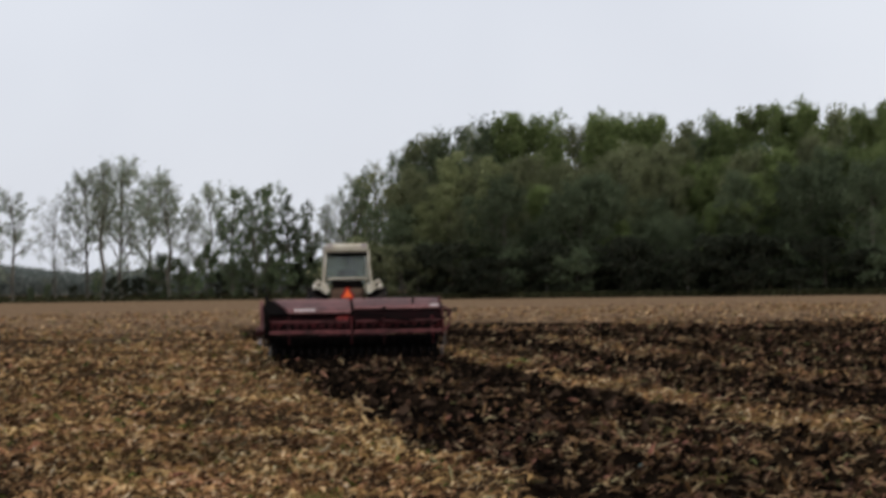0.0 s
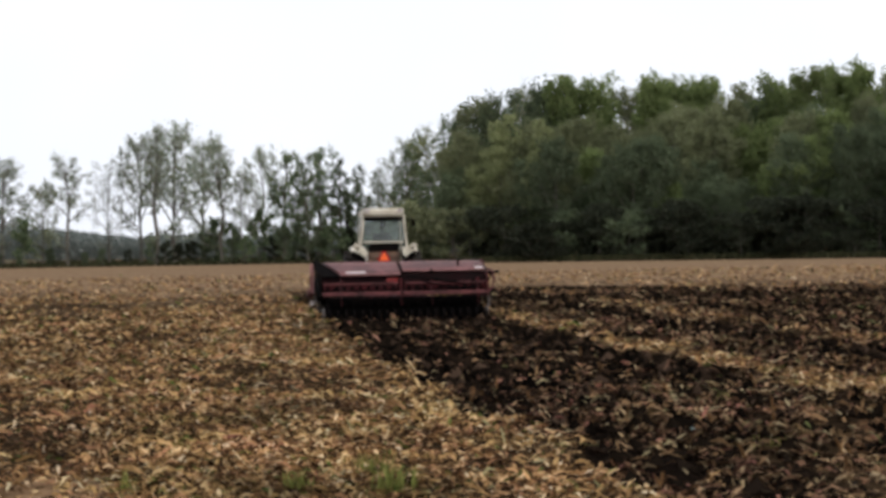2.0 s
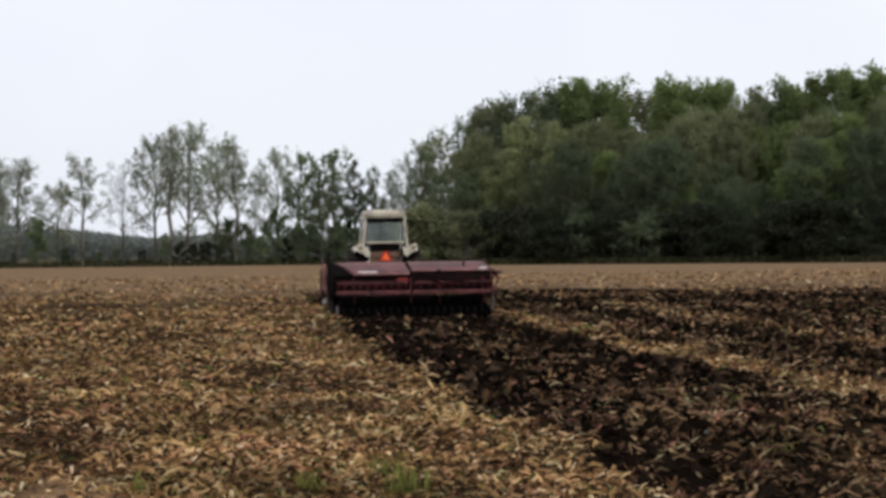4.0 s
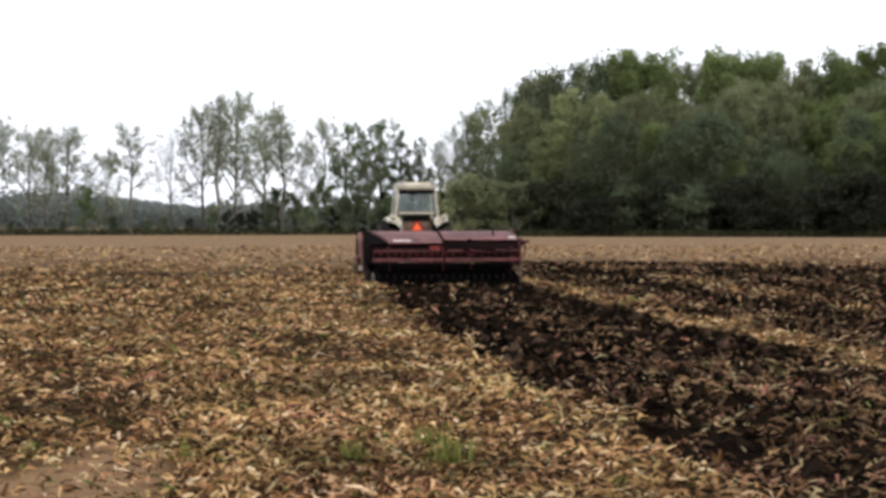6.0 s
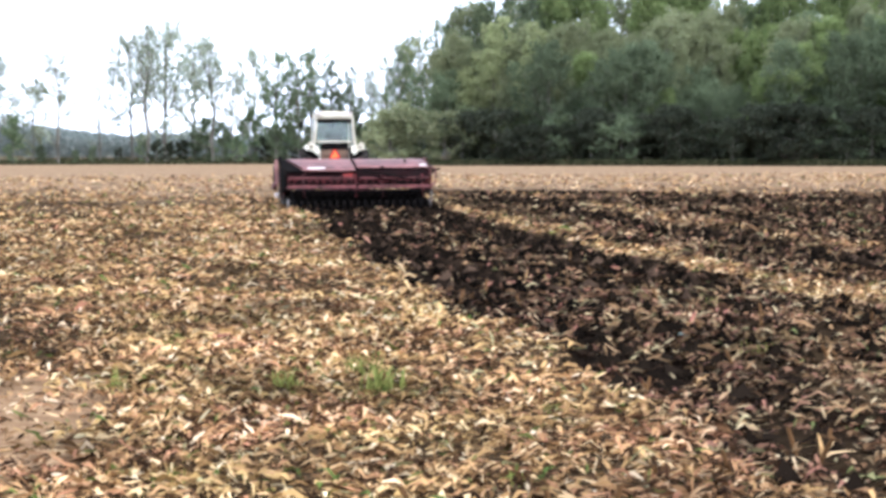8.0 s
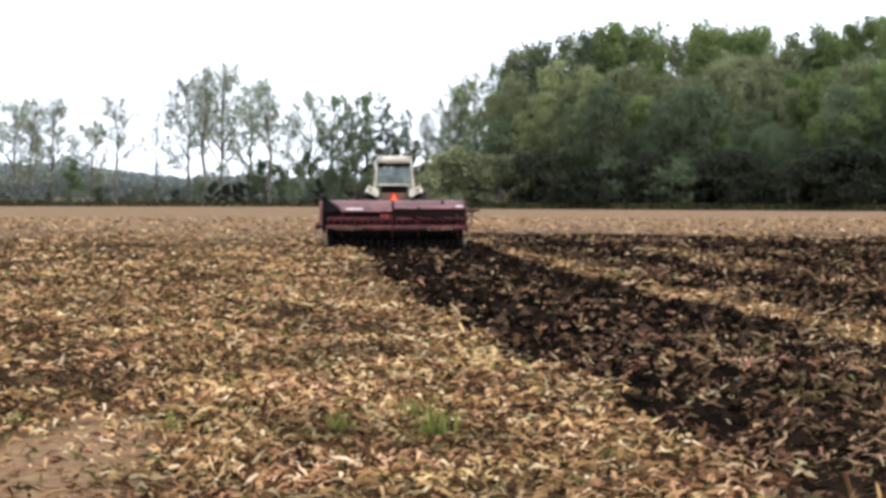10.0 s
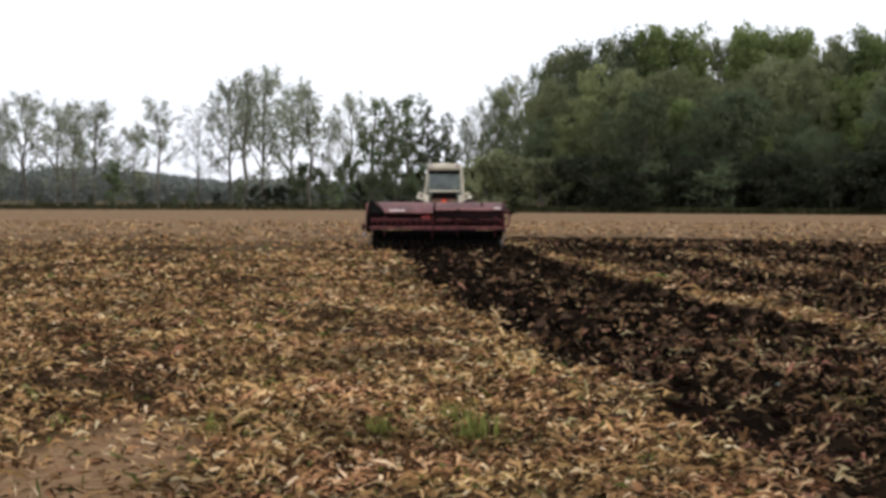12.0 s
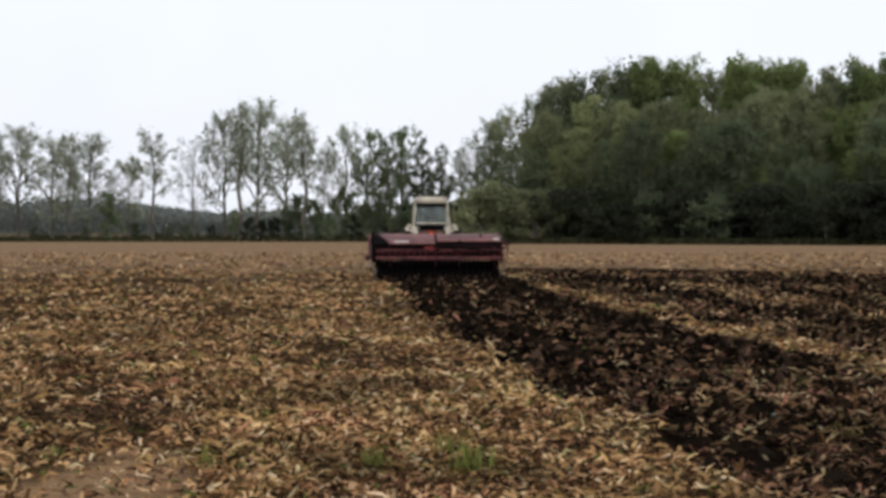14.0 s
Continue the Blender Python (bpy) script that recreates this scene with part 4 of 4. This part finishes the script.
    bmesh.ops.recalc_face_normals(b, faces=b.faces[:])
    plate = part("warning_triangle", b, REFLECTOR, t, "orange slow-vehicle triangle with red border")
    b = bmesh.new()
    vs = [b.verts.new((.135 * math.sin(math.radians(a)), -.606, 1.37 + .135 * math.cos(math.radians(a)))) for a in (0, 120, 240)]
    b.faces.new(vs)
    part("orange_face", b, ORANGE, plate, "fluorescent orange face")
    b = box((.46, .9, .45), (0, -.1, .85), .05)
    tube([(-.8, 0, .80), (.8, 0, .80)], .12, b, 12)
    part("rear_axle", b, BLACK, t)
    b = box((.56, 2.0, .62), (0, 1.75, 1.22), .10)
    box((.60, .10, .66), (0, 2.78, 1.2), .04, b)
    part("hood", b, CREAM, t, "cream engine hood")
    b = box((.5, 2.1, .5), (0, 1.7, .75), .05)
    part("engine", b, BLACK, t)
    b = tube([(.12, 1.7, 1.5), (.12, 1.7, 2.25), (.12, 1.66, 2.42)], .05, None, 10)
    part("exhaust_stack", b, BLACK, t, "black exhaust stack")
    b = tube([(-.8, 2.5, .48), (.8, 2.5, .48)], .06, None, 10)
    part("front_axle", b, BLACK, t)
    b = box((.10, 1.5, .05), (0, -1.0, .46), .01)
    part("drawbar", b, BLACK, t)
    for sx in (-1, 1):
        b = tube([(sx * .3, -.5, .8), (sx * .42, -1.15, .62)], .035, None, 8)
        part("lift_arm", b, BLACK, t)
        b = tube([(sx * .62, .72, 2.3), (sx * .85, .70, 2.38), (sx * .88, .70, 2.22)], .014, None, 6)
        box((.10, .03, .16), (sx * .87, .69, 2.26), .015, b)
        part("mirror", b, BLACK, t, "black side mirror on a bent arm")
        b = box((.14, .08, .10), (sx * .42, -.60, 2.57), .02)
        part("work_lamp", b, PALE, t)
    wheels = [(wheel("rear_wheel", .78, .46, (sx * .76, 0, .78), t, CREAM, 20), .78, (sx * .76, 0, .78)) for sx in (-1, 1)]
    wheels += [(wheel("front_wheel", .47, .26, (sx * .80, 2.5, .47), t, CREAM, 14), .47, (sx * .80, 2.5, .47)) for sx in (-1, 1)]
    return t, wheels


# ---- seed drill ----
def build_drill():
    d = tagged(new("seed_drill"), "wide faded red grain drill with long seed box and disc openers", "seed drill")
    half = 1.92
    hopper = [(-.34, .88), (-.10, .55), (.14, .55), (.40, .90), (.40, 1.27), (-.30, 1.06)]
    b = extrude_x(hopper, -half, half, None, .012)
    part("seed_box", b, SHADED_RED, d, "dark red seed box, shade under the lids painted in")
    # two lids that slope to the rear, with rolled edges
    long_lid = [(-.44, 1.01), (-.46, 1.05), (-.32, 1.13), (.10, 1.27), (.40, 1.34), (.44, 1.29), (.10, 1.22), (-.32, 1.07)]
    short_lid = [(-.32, 1.09), (-.34, 1.13), (-.22, 1.19), (.10, 1.29), (.40, 1.34), (.44, 1.28), (.10, 1.23), (-.22, 1.12)]
    for x0, x1, lid in ((-1.50, -.10, long_lid), (-.04, half - .03, short_lid)):
        b = extrude_x(lid, x0, x1, None, .012)
        if x0 < -1:
            for v in b.verts:
                if v.co.x < x0 + .2:
                    v.co.x -= (v.co.y + .4) * .45
        o = part("lid", b, RED_LID, d, "chalky red sloping lid")
        y0, z0 = lid[1]
        # the rolled edge's highlight is put into its paler pink
        b = tube([(x0 + .02, y0 + .01, z0), ((x0 + x1) / 2, y0, z0 - .008), (x1 - .02, y0 + .01, z0)], .018, None, 6)
        part("rolled_edge", b, PINK, o, "rolled edge, its highlight painted in paler pink")
        b = box((.10, .05, .05), (x0 + .35 * (x1 - x0), -.44 if x0 < -1 else -.34, 1.05 if x0 < -1 else 1.12), .01)
        part("lid_latch", b, BLACK, o)
    # left plate paints the lid's long highlight, right one is a label
    for x, y, z, lab in ((-1.13, -.385, 1.10, .46), (half - .16, -.285, 1.17, .20)):
        b = box((lab, .012, .09), (x, y, z), .004, None, (-58, 0, 0))
        part("white_plate", b, PALE, d, "white plate on the lid: painted highlight left, worn label right")
    for sx in (-1, 1):
        b = extrude_x([(-.44, .52), (-.44, .92), (-.34, 1.09), (.42, 1.37 if sx > 0 else 1.43), (.50, 1.26 if sx > 0 else 1.36), (.46, .60), (.2, .46), (-.2, .46)], sx * half, sx * (half + (.045 if sx > 0 else .09)), None, .01)
        part("end_plate", b, BLACK if sx < 0 else RED, d, "dark end plate")
    # left end: raised black flap of the box
    b = extrude_x([(-.42, 1.02), (.40, 1.33), (.42, 1.30), (-.40, .99)], -half, -1.53, None, .006)
    part("end_flap", b, BLACK, d, "black flap at the left end of the seed box")
    # rails across the back
    for x0, x1 in ((-1.92, -.12), (-.04, 1.92)):
        b = box((x1 - x0, .06, .085), ((x0 + x1) / 2, -.54, .615), .012)
        part("rear_rail", b, RAIL, d, "long red rear rail")
        b = box((x1 - x0 - .05, .035, .04), ((x0 + x1) / 2, -.50, .845), .010)
        part("step_rail", b, RAIL, d, "thin light red rail")
        b = box((x1 - x0 - .08, .05, .12), ((x0 + x1) / 2, -.36, .755), .010)
        part("feed_rail", b, RED, d, "red feed-cup rail")
    b = box((3.7, .30, .025), (0, -.66, .50), .006)
    part("footboard", b, BLACK, d, "dark steel walking board")
    for x in (-1.48, -.10, 0.62, 1.70):
        b = box((.06, .05, .34), (x, -.49, .75), .01)
        box((.05, .05, .26), (x, -.55, .46), .01, b)
        box((.06, .20, .05), (x, -.42, .92), .01, b)
        part("bracket", b, RED, d)
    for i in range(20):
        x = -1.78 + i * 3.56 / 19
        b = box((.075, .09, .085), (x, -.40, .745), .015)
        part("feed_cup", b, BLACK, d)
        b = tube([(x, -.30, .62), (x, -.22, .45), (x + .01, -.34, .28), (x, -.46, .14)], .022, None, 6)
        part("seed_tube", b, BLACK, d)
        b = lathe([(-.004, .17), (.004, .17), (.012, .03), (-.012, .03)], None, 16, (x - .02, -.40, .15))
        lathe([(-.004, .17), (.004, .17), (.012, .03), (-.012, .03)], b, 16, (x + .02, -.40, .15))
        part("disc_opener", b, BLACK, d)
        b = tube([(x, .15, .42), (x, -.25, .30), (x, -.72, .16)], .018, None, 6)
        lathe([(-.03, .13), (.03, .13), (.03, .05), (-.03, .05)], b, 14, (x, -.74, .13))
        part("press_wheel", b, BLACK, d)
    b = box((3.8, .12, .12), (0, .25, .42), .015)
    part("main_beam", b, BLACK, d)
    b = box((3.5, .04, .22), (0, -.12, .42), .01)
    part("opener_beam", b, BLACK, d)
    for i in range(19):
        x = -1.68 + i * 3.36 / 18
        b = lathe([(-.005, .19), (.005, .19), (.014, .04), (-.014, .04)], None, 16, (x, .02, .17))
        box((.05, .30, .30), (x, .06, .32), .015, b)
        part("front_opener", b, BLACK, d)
        # wide boots added to close the see-through gaps under the drill
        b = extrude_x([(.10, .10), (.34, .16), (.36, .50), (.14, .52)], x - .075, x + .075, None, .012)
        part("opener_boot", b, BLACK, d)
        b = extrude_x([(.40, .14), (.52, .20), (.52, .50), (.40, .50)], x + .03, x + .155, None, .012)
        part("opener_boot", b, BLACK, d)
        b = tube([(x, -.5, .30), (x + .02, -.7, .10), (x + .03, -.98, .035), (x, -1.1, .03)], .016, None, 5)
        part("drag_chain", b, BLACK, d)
    # centre post, red reflector, small posts on the lid
    b = tube([(-.07, -.44, .55), (-.07, -.40, 1.0), (-.07, .10, 1.30)], .022, None, 8)
    part("lid_strap", b, BLACK, d)
    b = tube([(1.30, -.10, 1.12), (1.30, -.14, 1.34)], .025, None, 8)
    part("rod", b, BLACK, d)
    b = box((.26, .012, .09), (-.30, -.435, .91), .006)
    box((.04, .16, .03), (-.30, -.36, .91), .006, b)
    part("reflector", b, worn("dull_red_reflector", (0.26, 0.02, 0.018), (0.1, 0.015, 0.012), 0.4, 0, 10), d, "dull red reflector strip")
    # hoses and chain along the back
    b = tube([(.05, -.42, 1.0), (.35, -.50, .98), (.7, -.56, .93), (1.05, -.58, .86), (1.4, -.56, .81), (1.90, -.44, .84)], .024, None, 6)
    part("hose", b, BLACK, d, "sagging black hose")
    b = tube([(.2, -.46, .90), (.75, -.55, .80), (1.2, -.60, .70), (1.6, -.58, .72), (1.95, -.42, .92)], .02, None, 6)
    part("hose", b, BLACK, d, "sagging black hose")
    # marker arms
    b = tube([(half, .15, 1.02), (half + .20, .18, 1.04), (half + .42, .2, 1.06)], .03, None, 8)
    tube([(half + .05, -.1, .84), (half + .25, .1, 1.0)], .02, b, 6)
    box((.12, .08, .09), (half + .22, .15, 1.03), .015, b)
    part("marker_arm", b, BLACK, d, "dark folded marker arm")
    b = tube([(-half - .12, 1.15, .55), (-half - .10, 1.2, 1.10), (-half - .02, 1.2, 1.36)], .045, None, 8)
    box((.10, .14, .30), (-half - .10, 1.18, .78), .02, b)
    part("marker_arm", b, BLACK, d, "dark upright marker arm")
    b = box((.14, .30, .16), (-half - .16, .80, .62), .03)
    part("marker_bracket", b, RED, d)
    b = tube([(-half - .05, .45, 1.15), (-half - .06, .7, .9), (-half - .10, 1.0, .55)], .035, None, 8)
    part("end_brace", b, STEEL, d, "bare steel end brace")
    for sx in (-1, 1):
        b = box((.04, .10, .30), (sx * (half + .07), -.30 if sx > 0 else .55, .42), .012)
        box((.03, .06, .05), (sx * (half + .09), -.30 if sx > 0 else .55, .30), .01, b)
        part("end_bracket", b, RUST, d, "worn dull steel bracket")
        b = lathe([(-.012, .14), (.012, .14), (.03, .04), (-.03, .04)], None, 18, (sx * (half - .02), -.52, .16))
        part("end_disc", b, RUST, d, "dull worn end disc")
    for i in range(9):
        x = -1.65 + i * .40
        b = box((.05, .03, .10), (x, -.44, .70), .008)
        part("feed_gate", b, SHADED_RED, d)
    b = extrude_x([(.10, .46), (.16, .46), (.34, 1.16), (.28, 1.20)], -half - .09, -half - .05, None, .008)
    box((.03, .46, .06), (-half - .07, .22, .62), .01, b)
    part("end_frame", b, PINK, d, "faded pinkish end frame")
    b = extrude_x([(.30, .62), (.44, .60), (.52, 1.30), (.40, 1.32)], -half - .20, -half - .12, None, .012)
    part("end_arm", b, PINK, d, "faded pinkish upright arm")
    b = lathe([(-.05, .10), (.05, .10), (.05, .04), (-.05, .04)], None, 16, (-half - .24, .20, .62))
    part("end_hub", b, RAIL, d, "red end hub")
    b = box((.09, .06, .13), (-half - .20, .10, .40), .02)
    part("end_marker_plate", b, PALE, d, "scuffed white plate")
    b = lathe([(-.03, .20), (.03, .20), (.03, .13), (-.03, .13)], None, 20, (-half + .12, -.46, .22))
    part("gauge_wheel", b, BLACK, d, "dark gauge wheel")
    b = tube([(half + .02, -.35, 1.14), (half + .16, -.32, 1.08), (half + .20, -.30, .90), (half + .16, -.30, .70), (half + .04, -.32, .60)], .028, None, 8)
    part("end_hoop", b, RAIL, d, "faded bent end hoop")
    # tongue
    b = tube([(-1.2, .3, .45), (0, 2.4, .47), (0, 2.6, .47)], .05, None, 8)
    tube([(1.2, .3, .45), (0, 2.4, .47)], .05, b, 8)
    tube([(0, .3, .45), (0, 2.5, .47)], .05, b, 8)
    part("tongue", b, RED, d, "red drawbar tongue")
    wheels = [(wheel("ground_wheel", .38, .22, (sx * 1.80, .62, .38), d, RED, 12), .38, (sx * 1.80, .62, .38)) for sx in (-1, 1)]
    return d, wheels


tractor, tractor_wheels = build_tractor()
drill, drill_wheels = build_drill()


# ---- motion ----
# seconds, x and y of the drill, heading in degrees to the right
TRACK = [(0.0, 1.01, 37.2, -1.3), (1.5, 0.99, 38.2, -5.1), (2.0, 0.94, 38.6, -6.2), (4.5, 0.84, 41.0, -10.6), (5.5, 0.66, 42.0, -11.2),
         (6.5, 0.42, 43.0, -11.0), (7.5, 0.21, 43.8, -10.7), (8.0, 0.09, 44.2, -10.5), (9.5, -0.30, 45.5, -3.5), (11.0, -0.44, 46.8, 3.6),
         (12.5, -0.27, 48.6, 3.0), (14.0, -0.16, 50.5, -3.6)]
HITCH, AXLE = 2.55, 1.45


def motions():
    keys = np.array(TRACK)
    times = np.arange(0, 14.01, 0.5)
    x, y, head = (np.interp(times, keys[:, 0], keys[:, i]) for i in (1, 2, 3))
    soft = lambda v: np.convolve(np.concatenate([[2 * v[0] - v[1]], v, [2 * v[-1] - v[-2]]]), [.25, .5, .25], "valid")
    x, y, head = soft(x), soft(y), soft(head)
    jog = 0.012 * np.sin(times * 5.1)
    lift = np.interp(times, [0, 9, 11, 14], [0, 0, 0.02, 0.03])
    walk(drill, [(t, pose(a, b, float(relief(b)) + k, 0, 0, -h)) for t, a, b, h, k in zip(times, x, y, head, lift)])
    # the tractor turns about the hitch ahead of the drill and is a little straighter than it
    way, own = np.radians(head), np.radians(head * 0.85)
    tx = x + HITCH * np.sin(way) + AXLE * np.sin(own)
    ty = y + HITCH * np.cos(way) + AXLE * np.cos(own)
    walk(tractor, [(t, pose(a, b, float(relief(b)) + j, 0, 0, -0.55 * h)) for t, a, b, h, j in zip(times, tx, ty, head, jog)])
    gone = np.concatenate([[0], np.cumsum(np.hypot(np.diff(x), np.diff(y)))])
    for hub, r, at in tractor_wheels + drill_wheels:
        walk(hub, [(t, pose(*at, -math.degrees(g / r))) for t, g in zip(times, gone)])


motions()
